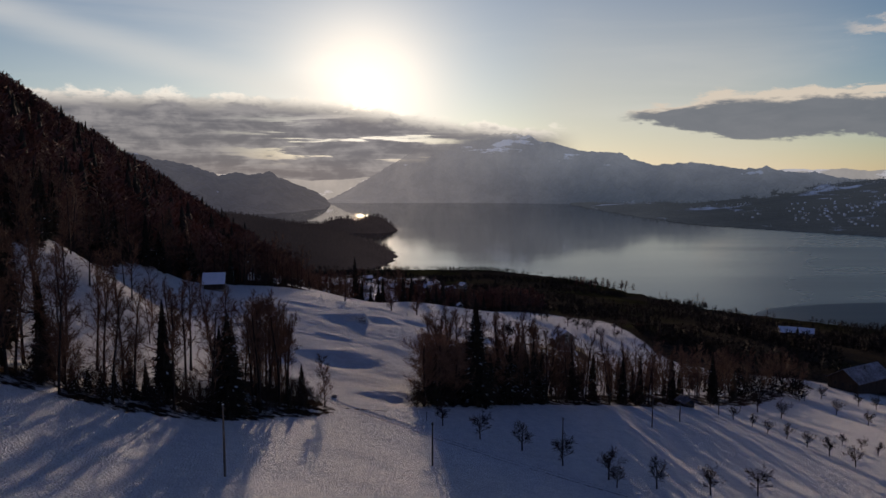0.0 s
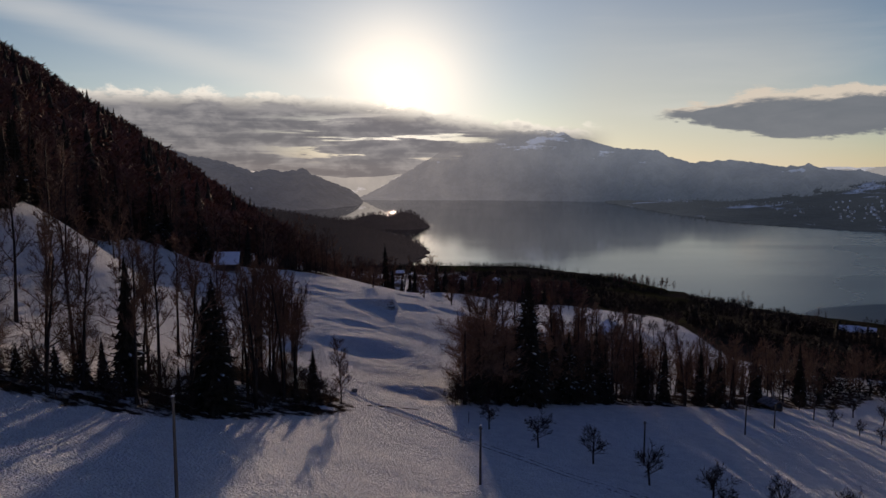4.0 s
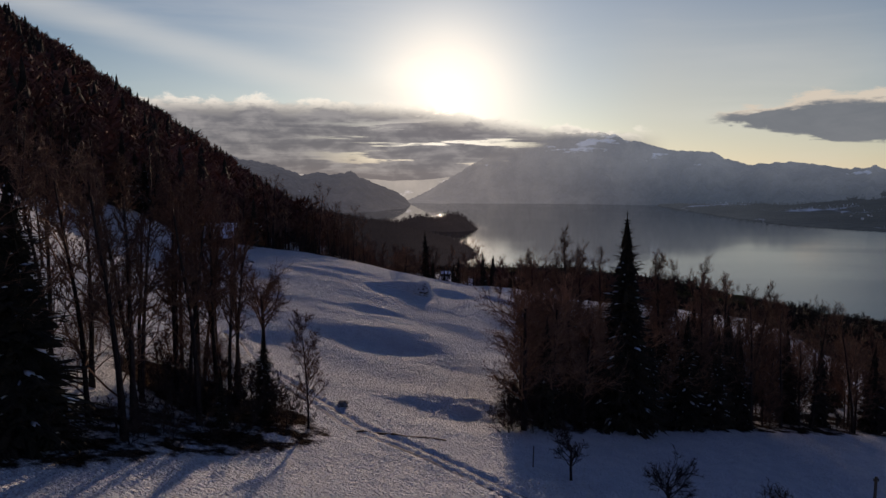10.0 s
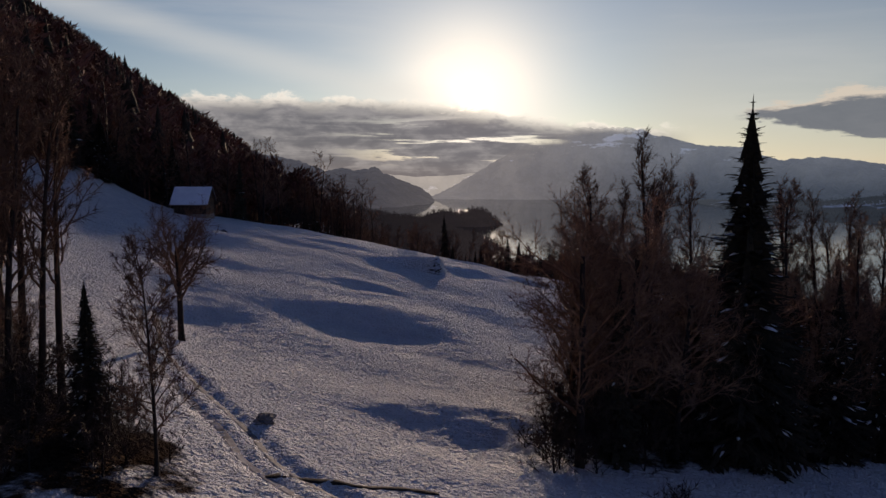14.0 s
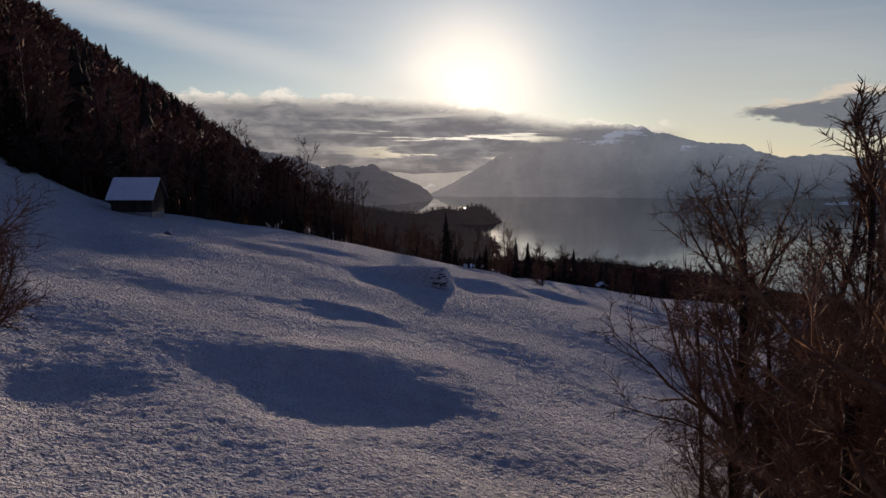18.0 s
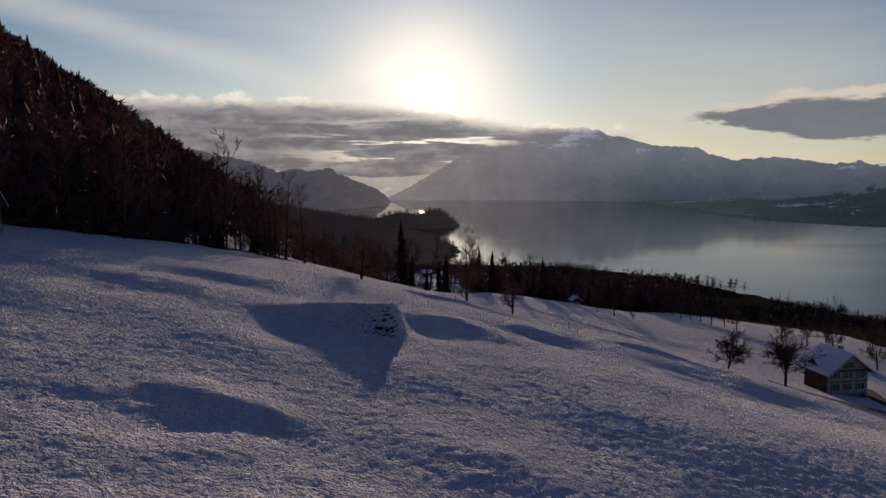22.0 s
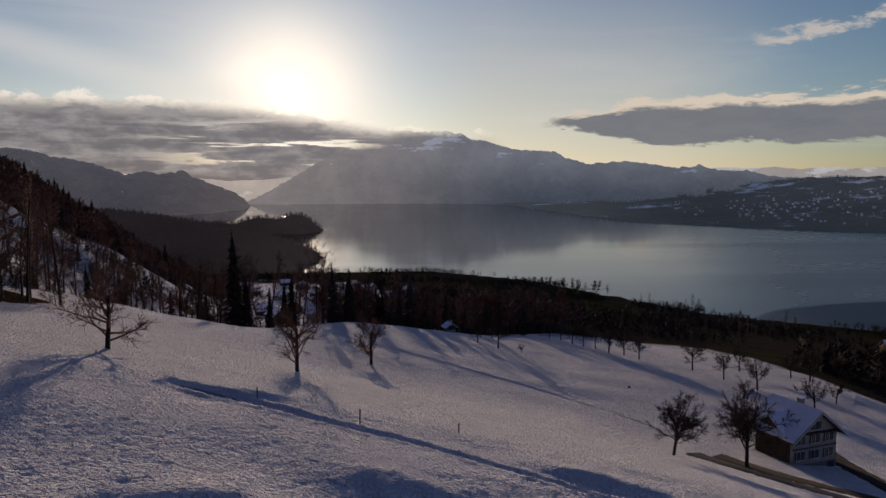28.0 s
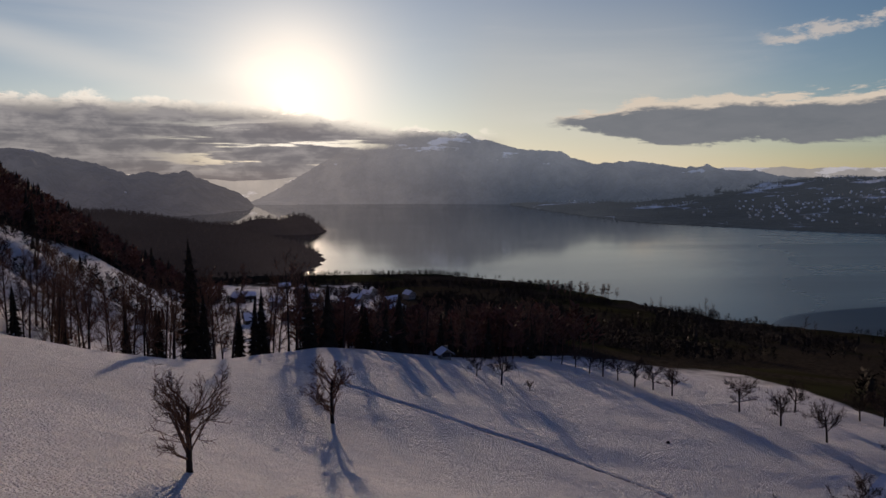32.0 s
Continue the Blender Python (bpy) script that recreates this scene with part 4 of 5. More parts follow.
MODELS = {
    "fruit": [tree_thing("fruit_tree", bare_tree_meshes(100 + i, 6.6, 0.17, 0.55, 0.52, 15, 10, 18, 0.10, 0.06, 0.25, 0.25, fine=1.2, sides=(7, 4, 2), twig=DARK_TWIG),
                         "bare old fruit tree with a dark trunk on the snow", group="orchard trees") for i in range(4)],
    "tall": [tree_thing("bare_tree", bare_tree_meshes(200 + i, 19, 0.24, 0.95, 0.23, 20, 9, 15, 0.16, 0.05, 0.40, 0.8, fine=1.6, sides=(7, 4, 2)),
                        "tall leafless tree with a slender dark trunk", group="bare trees of the grove") for i in range(4)],
    "broad": [tree_thing("broad_tree", bare_tree_meshes(300 + i, 15, 0.24, 0.7, 0.42, 24, 12, 20, 0.05, 0.06, 0.18, 0.40, fine=0.85, sides=(7, 4, 2), twig=PALE_TWIG),
                         "leafless broad-crowned tree with reddish-brown twigs", group="bare trees of the grove") for i in range(3)],
    "pear": [tree_thing("pear_tree", bare_tree_meshes(350, 9.0, 0.24, 0.6, 0.55, 26, 12, 30, 0.06, 0.05, 0.22, 0.45, fine=1.4, sides=(7, 4, 2), twig=DARK_TWIG),
                        "old pear tree with drooping twigs")],
    "lone": [tree_thing("field_tree", bare_tree_meshes(352, 9.0, 0.22, 0.66, 0.50, 22, 13, 13, 0.07, 0.06, 0.30, 0.30, fine=0.95, sides=(8, 5, 3)),
                        "spreading bare tree standing alone beside a wheel track")],
    "old": [tree_thing("old_fruit_tree", bare_tree_meshes(143 + i, 6.6, 0.21, 0.62, 0.56, 17, 11, 12, 0.08, 0.08, 0.15, 0.30, fine=1.2, sides=(8, 5, 3)),
                       "gnarled old fruit tree with thick dark trunk and crooked limbs", group="old trees on the brow") for i in range(3)],
    "birch": [tree_thing("young_birch", bare_tree_meshes(400, 9.5, 0.10, 0.95, 0.30, 34, 10, 14, 0.10, 0.03, 0.20, 0.6),
                         "slim leafless birch with fine twigs at the field's edge")],
    "spruce": [tree_thing("spruce", spruce_meshes(500 + i, 20, 4.6, 0.03, snow=0.55, ragged=0.28, coarse=0.95), "dark green spruce with snow on its boughs", group="spruces") for i in range(3)],
    "full": [tree_thing("full_spruce", spruce_meshes(540, 17.5, 5.2, 0.02, snow=0.5, ragged=0.3, coarse=0.9), "broad dark spruce with snow on its lower boughs", group="spruces")],
    "snowy": [tree_thing("young_spruce", spruce_meshes(560 + i, 4.6, 1.7, 0.02, whorls=11, snow=1.0, ragged=0.35, coarse=0.8), "young spruce bowed under fresh snow", group="spruces") for i in range(2)],
    "slim": [tree_thing("slim_spruce", spruce_meshes(520 + i, 17, 3.1, 0.05, snow=0.10, coarse=2.2), "slender dark spruce in the wood", group="spruces") for i in range(3)],
    "edge": [tree_thing("woodland_tree", bare_tree_meshes(700 + i, 17, 0.2, 0.85, 0.33, 16, 7, 11, 0.12, 0.04, 0.10, 0.6, fine=2.4, sides=(5, 3, 1)),
                        "leafless tree at the edge of the hillside wood", group="trees of the hillside wood") for i in range(4)],
    "bushy": [tree_thing("bushy_tree", bare_tree_meshes(370 + i, 13, 0.17, 0.6, 0.46, 28, 22, 14, 0.08, 0.10, 0.04, 0.5, fine=0.65, sides=(6, 4, 2), twig=(TWIG, DARK_TWIG)[i]),
                         "bushy leafless tree with a tangle of reddish-brown twigs", group="bare trees of the grove") for i in range(2)],
    "thicket": [tree_thing("thicket", bare_tree_meshes(650 + i, 5.0, 0.06, 0.55, 0.62, 15, 8, 16, 0.08, 0.12, 0.02, 0.5, fine=1.3, sides=(4, 3, 2), twig=THICKET),
                           "tangled brown thicket at the foot of the grove", "shrub", "undergrowth") for i in range(3)],
    "shrub": [tree_thing("shrub", bare_tree_meshes(600 + i, 2.6, 0.05, 0.4, 0.7, 9, 4, 8, 0.10, 0.1, 0.03, 0.4, fine=1.4, sides=(4, 3, 2), twig=THICKET),
                         "low leafless shrub with thin brown twigs", "shrub", "undergrowth") for i in range(2)],
}

# the grove on the upper side of the gap
grow("birch", [(-22.6, 136.2, 1.0)])
grow("full", [(-35.2, 117.4, 1.0)])
grow("spruce", [(-38.0, 121.5, 0.7), (-27.5, 139.0, 0.38)])
grow("full", [(-96, 246, 0.8), (-93, 270, 0.9), (-104, 262, 0.85)], "spruce with snow on its boughs beside the barn")
grow("snowy", [(-49.4, 103.3, 0.9), (-48.5, 105.6, 1.0), (-48.0, 110.0, 1.1), (-46.1, 111.1, 0.95), (-44.1, 111.1, 0.9), (-51.2, 102.9, 0.8), (-35.9, 121.0, 0.7), (-52.0, 100.2, 0.9)])
grow("slim", [(-44.0, 113.0, 1.0), (-58, 104, 0.9), (-63, 92, 0.8), (-67, 99, 1.0), (-72, 88, 0.9), (-55, 97.5, 0.5)])
grow("tall", [(-33.1, 142, 1.0), (-34.2, 141, 0.92), (-32.2, 140.2, 1.0), (-35.4, 142.5, 0.95), (-31.6, 138.2, 0.92), (-30.6, 139.5, 0.85), (-33.8, 138.8, 1.0), (-36.5, 140, 0.95), (-29.8, 136.8, 0.82), (-31.0, 141.8, 0.9), (-35.0, 137.5, 0.9),
              (-31.5, 122.5, 1.0), (-30, 131, 1.0), (-33, 127, 0.95), (-42.5, 118, 1.0),
              (-41, 108.5, 0.95), (-50, 112, 1.0), (-54, 102, 1.05), (-61, 99, 1.0), (-66, 92, 1.1), (-57, 118, 0.95), (-70, 105, 1.0), (-36, 133, 0.9), (-47, 125, 0.95),
              (-32.2, 125, 1.0), (-46.5, 107, 0.9), (-58, 95, 1.0), (-62, 106, 1.0), (-74, 95, 1.05), (-78, 84, 1.0), (-65, 84, 0.9), (-70, 78, 1.0)])
grow("tall", [(-62, 112, 1.1), (-70, 118, 1.15), (-78, 108, 1.2), (-66, 126, 1.1), (-82, 122, 1.2), (-90, 112, 1.2), (-75, 133, 1.1), (-86, 98, 1.2), (-95, 104, 1.1), (-73, 112, 1.0)])
grow("slim", [(-68, 111, 1.2), (-80, 116, 1.3), (-88, 106, 1.2), (-76, 126, 1.2), (-93, 120, 1.3)])
grow("shrub", [(-24, 134.5, 1.0), (-26, 131, 1.2), (-29, 124.5, 1.1), (-32.5, 119, 1.0), (-38, 110.5, 1.2), (-42, 106, 1.1), (-46, 101, 1.2), (-50, 97.5, 1.0), (-55, 93, 1.3), (-23, 138, 0.7), (-35, 114.5, 1.0),
               (-27.5, 127.5, 1.3), (-30.5, 121.5, 1.3), (-33.8, 117, 1.2), (-25.2, 135.6, 1.1), (-36.4, 112.4, 1.2), (-40, 108, 1.3), (-59, 90, 1.4), (-64, 86, 1.4), (-31, 127, 1.3), (-28.5, 133, 1.2)])
grow("lone", [(-38.0, 167.5, 1.35)])
grow("thicket", [(-26.5, 133.5, 0.9), (-28.2, 135.8, 1.0), (-30.5, 138, 1.1), (-33, 141, 1.0), (-30, 142.5, 0.9), (-35.5, 145, 1.0), (-27, 139.5, 0.8), (-38, 140, 1.1), (-31.5, 133, 0.7), (-33.5, 136.5, 0.8), (-36, 138.5, 0.8), (-29.0, 134.2, 0.7), (-25.4, 137.6, 0.55), (-24.2, 136.6, 0.5), (-34.5, 134.8, 0.8)])
grow("bushy", [(-32, 138.5, 0.6), (-37.5, 143.5, 0.62), (-42, 136, 0.7), (-46, 146, 0.65)])
grow("tall", [(-38, 144.5, 0.95), (-40, 132.5, 1.0), (-44, 138, 1.0), (-50, 142, 1.0)])
grow("edge", [(-70, 150, 0.9), (-78, 160, 1.0), (-66, 164, 0.8), (-84, 148, 1.0), (-92, 158, 1.1), (-74, 172, 0.9), (-88, 172, 1.0), (-98, 150, 1.1), (-80, 182, 0.9), (-96, 178, 1.0), (-62, 152, 0.7), (-104, 165, 1.1)])
# the grove on the lower side
grow("spruce", [(7.5, 160.3, 1.27), (4.0, 166, 0.7), (15.5, 165.5, 0.72), (19.5, 168, 0.62), (23.5, 171, 0.55), (10.8, 163.4, 0.62), (13.0, 167.0, 0.66), (17.0, 169.5, 0.7)])
grow("broad", [(-4.0, 151.5, 1.22), (-1.0, 155, 1.25), (2.5, 157, 1.0), (11, 164, 1.05), (14, 171, 1.1), (23, 173, 1.0), (27, 178, 1.05), (-2.8, 157, 0.9), (5, 163, 0.95), (18, 168, 0.9), (31, 183, 1.0), (37, 188, 0.95), (45, 190, 0.95), (52, 195, 0.9), (59, 201, 0.9)])
grow("tall", [(1.5, 160, 1.1), (12.5, 168, 1.05), (19, 175, 0.95), (25, 171, 0.9), (31, 178, 0.9), (36, 181, 0.9), (43, 184, 0.9), (9, 172, 0.9), (49, 190, 0.85), (56, 194, 0.85), (63, 200, 0.85), (22, 180, 0.9), (28, 186, 0.9), (70, 208, 0.85), (76, 213, 0.9)])
grow("slim", [(21.5, 171, 0.9), (24, 175, 0.85), (17.5, 171.5, 0.95), (33, 182, 0.85), (39, 186, 0.8), (13, 176, 0.9), (-1.6, 154, 0.72), (22.6, 173.2, 0.8), (19.8, 171.2, 0.85), (47, 188, 0.8), (54, 196, 0.8), (66, 206, 0.9), (84, 222, 1.0)])
grow("shrub", [(-5.5, 149.5, 1.3), (-3.0, 150.5, 1.1), (0.0, 153, 1.2), (3, 156, 1.1), (-6, 152, 1.0), (10, 161.5, 1.1), (16, 165, 1.0), (5.5, 158, 1.2), (13, 163.4, 1.2), (19, 166.6, 1.2), (23, 169.5, 1.3), (28, 173.5, 1.3),
               (34, 178, 1.3), (40, 182, 1.3), (47, 185.5, 1.4), (54, 190, 1.4), (61, 195, 1.4), (-4.4, 153.5, 1.4), (1.5, 154.6, 1.3)])
grow("bushy", [(-5.4, 153.5, 0.5), (-2.6, 161.5, 0.8), (-0.6, 167, 1.0), (-3.2, 170.5, 0.7), (1.6, 172, 1.0), (4.2, 176, 1.0), (0.8, 180, 0.8), (7, 181, 1.0), (1.4, 158, 0.7), (4.4, 163, 0.8),
               (9.5, 169, 1.0), (13.5, 174.5, 1.05), (18.5, 179, 1.0), (24.5, 183.5, 1.0), (28, 176, 0.7), (34.5, 181, 0.8), (48, 188.5, 0.7)])
grow("broad", [(14.6, 167.6, 1.12), (18.2, 170.4, 1.08), (21.8, 172.8, 1.0), (-1.8, 176.6, 1.42), (-4.4, 156.5, 1.05), (-1.4, 164, 1.1), (1.2, 169.5, 1.05), (3.6, 159.5, 1.1)])
grow("tall", [(13, 168, 1.05), (16, 170, 1.0), (19, 172.5, 1.05), (22, 174.5, 1.0), (25.5, 176.5, 0.95), (29, 179.5, 0.9), (33, 183, 0.85), (17.5, 167.5, 0.95), (-3.2, 159, 0.95), (0.4, 162.4, 1.0), (-1.6, 168.5, 0.95), (3.0, 173.8, 1.0), (6.2, 168.2, 1.0), (10.4, 166.4, 1.0)])
grow("bushy", [(-39, 112, 0.6), (-52, 98.5, 0.75), (-60, 91, 0.8), (-68, 84, 0.85), (-48, 110, 0.8), (-56, 105, 0.8), (-65, 97, 0.85)])
grow("shrub", [(50.5, 195.8, 0.6), (53.8, 197.4, 0.8), (56.2, 198.2, 0.75), (58.4, 199.2, 0.9), (60.6, 200.4, 0.8), (63.0, 202.5, 0.8), (66.0, 206.5, 0.9), (46.0, 196.0, 0.5), (42.0, 195.0, 0.6)], "low brown hedge shrub beside a field hut")
# orchard on the near field
grow("fruit", [(0.0, 136.8, 0.78), (6.9, 130.5, 0.86), (14.4, 128.3, 0.9), (20.9, 122.6, 0.9), (28, 118.8, 0.95), (35.8, 117.7, 0.9), (45.3, 118.8, 0.9), (54.9, 122.3, 0.9), (28.5, 115, 0.7)])
grow("fruit", [(78.6, 192.4, 0.7), (80.6, 184.9, 0.6), (81.7, 178.4, 0.65), (85.8, 176.7, 0.7), (87.3, 169.6, 0.7), (89.4, 163.3, 0.8), (91.7, 156.6, 0.8), (97.6, 220.5, 1.1), (101.9, 214, 1.0), (131.3, 237.2, 0.9),
               (153.7, 263.2, 0.9), (130.9, 218.5, 0.8), (157.8, 258.9, 0.9), (143.7, 270.7, 0.9), (106.4, 172.7, 0.6), (105, 177.1, 0.55), (102, 180.7, 0.55), (91.9, 219.5, 0.8), (79.3, 211, 0.7), (108, 395, 1.1), (88, 366, 0.9), (112, 372, 1.0), (120, 384, 0.9), (104, 356, 1.0), (96, 342, 0.8)])
# the rest of both groves, planted loosely
def grove(front, depth, gap, seed):
    """Places behind a front line, up to some depth to its left as it is walked."""
    r = random.Random(seed)
    out = []
    for (ax, ay), (bx, by) in zip(front, front[1:]):
        d = Vector((bx - ax, by - ay))
        n = max(1, int(d.length / gap))
        side = Vector((-d.y, d.x)).normalized()
        for i in range(n):
            k = 0.0
            while k < depth:
                q = Vector((ax, ay)) + d * ((i + r.random()) / n) + side * (k + r.uniform(0, gap))
                out.append((q.x, q.y, r.random()))
                k += gap
    return out


upper = grove([(-24.5, 134.0), (-34, 116.5), (-41, 106), (-50, 96), (-62, 85), (-80, 70)][::-1], 13, 4.4, 41)
grow("edge", [(x, y, 0.7 + 0.45 * q) for x, y, q in upper if q > 0.62])
grow("thicket", [(x, y, 0.42 + 0.45 * q) for x, y, q in grove([(-23.8, 135.8), (-33.5, 117.5), (-40.5, 107), (-49.5, 97), (-62, 86), (-78, 72)][::-1], 9, 4.2, 46) if q > 0.35])
grow("thicket", [(-5.2, 150.6, 0.9), (-3.6, 152.4, 1.0), (-1.8, 153.2, 0.9), (-4.6, 154.2, 1.1), (-2.6, 156.4, 1.1), (0.4, 155.4, 1.0), (2.6, 157.6, 1.1), (0.6, 158.8, 1.2), (-1.4, 159.6, 1.1), (4.4, 160.4, 1.0), (3.2, 162.8, 1.2), (-3.4, 159.2, 0.9), (1.2, 162.4, 1.1), (6.4, 164.4, 1.2), (9.2, 165.8, 1.1), (12.4, 166.8, 1.1), (16.8, 169.4, 1.1), (21.0, 172.2, 1.1), (24.6, 174.8, 1.1), (29.6, 177.8, 1.0)])
grow("slim", [(x, y, 0.18 + 1.6 * q) for x, y, q in upper if q <= 0.12])
grow("shrub", [(x, y, 0.8 + 0.7 * q) for x, y, q in grove([(-23.0, 137.0), (-33, 118), (-40, 107), (-49, 97), (-61, 86), (-78, 72)][::-1], 9, 3.1, 44) if q > 0.5])
grow("shrub", [(x, y, 0.8 + 0.6 * q) for x, y, q in grove([(-6, 150), (8, 160.5), (26, 172), (45, 184)], 6, 4.0, 45)])
lower = grove([(8, 161.5), (26, 172.5), (45, 184), (62, 197), (84, 219)], 24, 5.0, 42)
grow("edge", [(x, y, 0.5 + 0.35 * q) for x, y, q in lower if q > 0.30])
grow("slim", [(x, y, 0.35 + 1.0 * q) for x, y, q in lower if q <= 0.30])
further = grove([(84, 221), (105, 252), (135, 280), (160, 300)], 16, 6.5, 43)
grow("edge", [(x, y, 0.6 + 0.35 * q) for x, y, q in further])
# the three old trees on the brow and the orchard beyond
grow("old", [(-40.6, 299, 1.4), (-22.4, 314.4, 1.4), (-12.8, 353.5, 1.5)])
grow("fruit", [(43.3, 455.3, 0.95), (44.1, 446.1, 0.95), (45.9, 438.8, 1.0), (46.6, 428.7, 1.05), (48.8, 424.5, 1.1), (51.1, 420.2, 1.0), (52.6, 412.9, 1.2), (56.4, 411.3, 1.1), (58.6, 405.8, 1.2), (68.3, 394.4, 1.3), (71.8, 384.8, 1.2), (82.3, 397.4, 1.15), (74.8, 374.8, 1.3), (93.7, 392.6, 1.1), (96.9, 389.4, 1.4), (78.9, 359.5, 1.2), (15.0, 406.5, 0.8), (19.5, 401.2, 1.15), (24.8, 397.8, 0.4)])


# ---- woods ----
def spread(box, gap, inside, seed):
    """Loosely even places in a box, where inside() allows them."""
    r = random.Random(seed)
    out = []
    y = box[2]
    while y < box[3]:
        x = box[0]
        while x < box[1]:
            px, py = x + r.uniform(-0.45, 0.45) * gap, y + r.uniform(-0.45, 0.45) * gap
            if inside(px, py):
                out.append((px, py, r.random()))
            x += gap
        y += gap
    return out


def far_spruce(seed):
    r = random.Random(seed)
    v, f = [], []
    tiers = 7
    for k in range(tiers):
        z0, z1 = 0.06 + 0.9 * k / tiers, min(1.0, 0.06 + 0.9 * (k + 1.9) / tiers)
        reach = 0.17 * (1 - k / tiers) + 0.015
        i = len(v)
        v.append((0, 0, z1))
        n = 9
        for a in range(n):
            q = reach * r.uniform(0.55, 1.15)
            v.append((math.cos(6.283 * a / n) * q, math.sin(6.283 * a / n) * q, z0 + r.uniform(-0.03, 0.02)))
        f += [(i, i + 1 + a, i + 1 + (a + 1) % n) for a in range(n)]
    i = len(v)
    v += [(0.012, 0, -0.03), (-0.006, 0.01, -0.03), (-0.006, -0.01, -0.03), (0, 0, 0.5)]
    f += [(i, i + 1, i + 3), (i + 1, i + 2, i + 3), (i + 2, i, i + 3)]
    return np.array(v), np.array(f)


def far_bare(seed, wide, blades=66, low=0.18):
    r = random.Random(seed)
    v = [(0.014, 0, -0.03), (-0.007, 0.012, -0.03), (-0.007, -0.012, -0.03), (0, 0, 0.9)]
    f = [(0, 1, 3), (1, 2, 3), (2, 0, 3)]
    for k in range(blades):
        h = r.uniform(low, 0.85)
        a = r.uniform(0, 6.283)
        size = wide * r.uniform(0.5, 1.0) * math.sin(min(1.0, (1.05 - h) * 1.6) * 1.57)
        u0 = r.uniform(0.0, 0.55)
        d = Vector((math.cos(a), math.sin(a), r.uniform(0.25, 1.1))).normalized()
        p = Vector((0, 0, h)) + d * size * u0 + Vector((r.uniform(-1, 1), r.uniform(-1, 1), r.uniform(-1, 1))) * 0.03
        e = p + (d + Vector((r.uniform(-0.5, 0.5), r.uniform(-0.5, 0.5), r.uniform(-0.1, 0.6)))) * size * 0.5
        s = d.orthogonal().normalized() * r.uniform(0.015, 0.038)
        i = len(v)
        v += [tuple(p + s), tuple(p - s), tuple(e)]
        f.append((i, i + 1, i + 2))
    return np.array(v), np.array(f)


FAR_SHAPES = {"spruce": [far_spruce(i) for i in range(4)], "bare": [far_bare(20 + i, 0.36) for i in range(4)], "bush": [far_bare(40 + i, 0.62, 52, 0.02) for i in range(3)]}


def wood(name, label, places, kind, mat, low, high, seed, height=None):
    """Many distant trees of one kind joined into one object."""
    r = random.Random(seed)
    vs, fs, n = [], [], 0
    zs = (height or ground)(np.array([p[0] for p in places]), np.array([p[1] for p in places]))
    for (x, y, _), z in zip(places, zs):
        v, f = FAR_SHAPES[kind][r.randrange(len(FAR_SHAPES[kind]))]
        size, a = r.uniform(low, high), r.uniform(0, 6.283)
        c, s = math.cos(a) * size * r.uniform(0.85, 1.2), math.sin(a) * size * r.uniform(0.85, 1.2)
        q = np.stack([v[:, 0] * c - v[:, 1] * s + x, v[:, 0] * s + v[:, 1] * c + y, v[:, 2] * size + z], 1)
        vs.append(q)
        fs.append(f + n)
        n += len(v)
    verts, faces = np.concatenate(vs), np.concatenate(fs)
    me = bpy.data.meshes.new(name)
    me.vertices.add(len(verts))
    me.vertices.foreach_set("co", verts.reshape(-1).astype(np.float32))
    me.loops.add(faces.size)
    me.loops.foreach_set("vertex_index", faces.reshape(-1).astype(np.int32))
    me.polygons.add(len(faces))
    me.polygons.foreach_set("loop_start", np.arange(0, faces.size, 3, dtype=np.int32))
    me.update(calc_edges=True)
    me.materials.append(mat)
    return tagged(new(name, me), label, "woodland", kind="stuff")


# edge of the hillside wood, tree by tree
rim = spread((-160, -55, 120, 362), 5.6, lambda x, y: 0 < depth_in_wood(x, y) < 16 and not (abs(x + 80) < 8 and abs(y - 253) < 7), 11)
grow("edge", [(x, y, 0.8 + 0.6 * q) for x, y, q in rim if (q > 0.2 or y > 305) and depth_in_wood(x, y) < 7.5])
wood("rim_trees", "leafless trees behind the edge of the hillside wood", [p for p in rim if (p[2] > 0.2 or p[1] > 305) and depth_in_wood(p[0], p[1]) >= 7.5], "bare", HILLWOOD, 13, 21, 29)
grow("slim", [(x, y, 0.8 + 1.6 * q) for x, y, q in rim if q <= 0.2 and y <= 305])
grow("slim", [(x, y, 0.75 + 2.0 * q) for x, y, q in rim if q <= 0.10 and y > 305])
foot = spread((-160, -55, 190, 362), 4.6, lambda x, y: -1.5 < depth_in_wood(x, y) < 4 and not (abs(x + 78) < 9 and abs(y - 253) < 9), 16)
grow("thicket", [(x, y, 0.7 + 0.7 * q) for x, y, q in foot if q > 0.25], "tangled brown thicket at the edge of the wood")
deep = spread((-640, -60, -20, 980), 8.0, lambda x, y: (depth_in_wood(x, y) >= 15 or (depth_in_wood(x, y) > 0 and not 120 < y < 362)) and math.hypot((x + 192) / 22, (y - 405) / 13) > 1, 12)
wood("hillside_spruces", "dark spruces of the steep hillside wood", [p for p in deep if p[2] < 0.17], "spruce", NEEDLE, 15, 26, 1)
wood("hillside_trees", "leafless brown trees of the steep hillside wood", [p for p in deep if p[2] >= 0.17], "bare", HILLWOOD, 14, 23, 2)
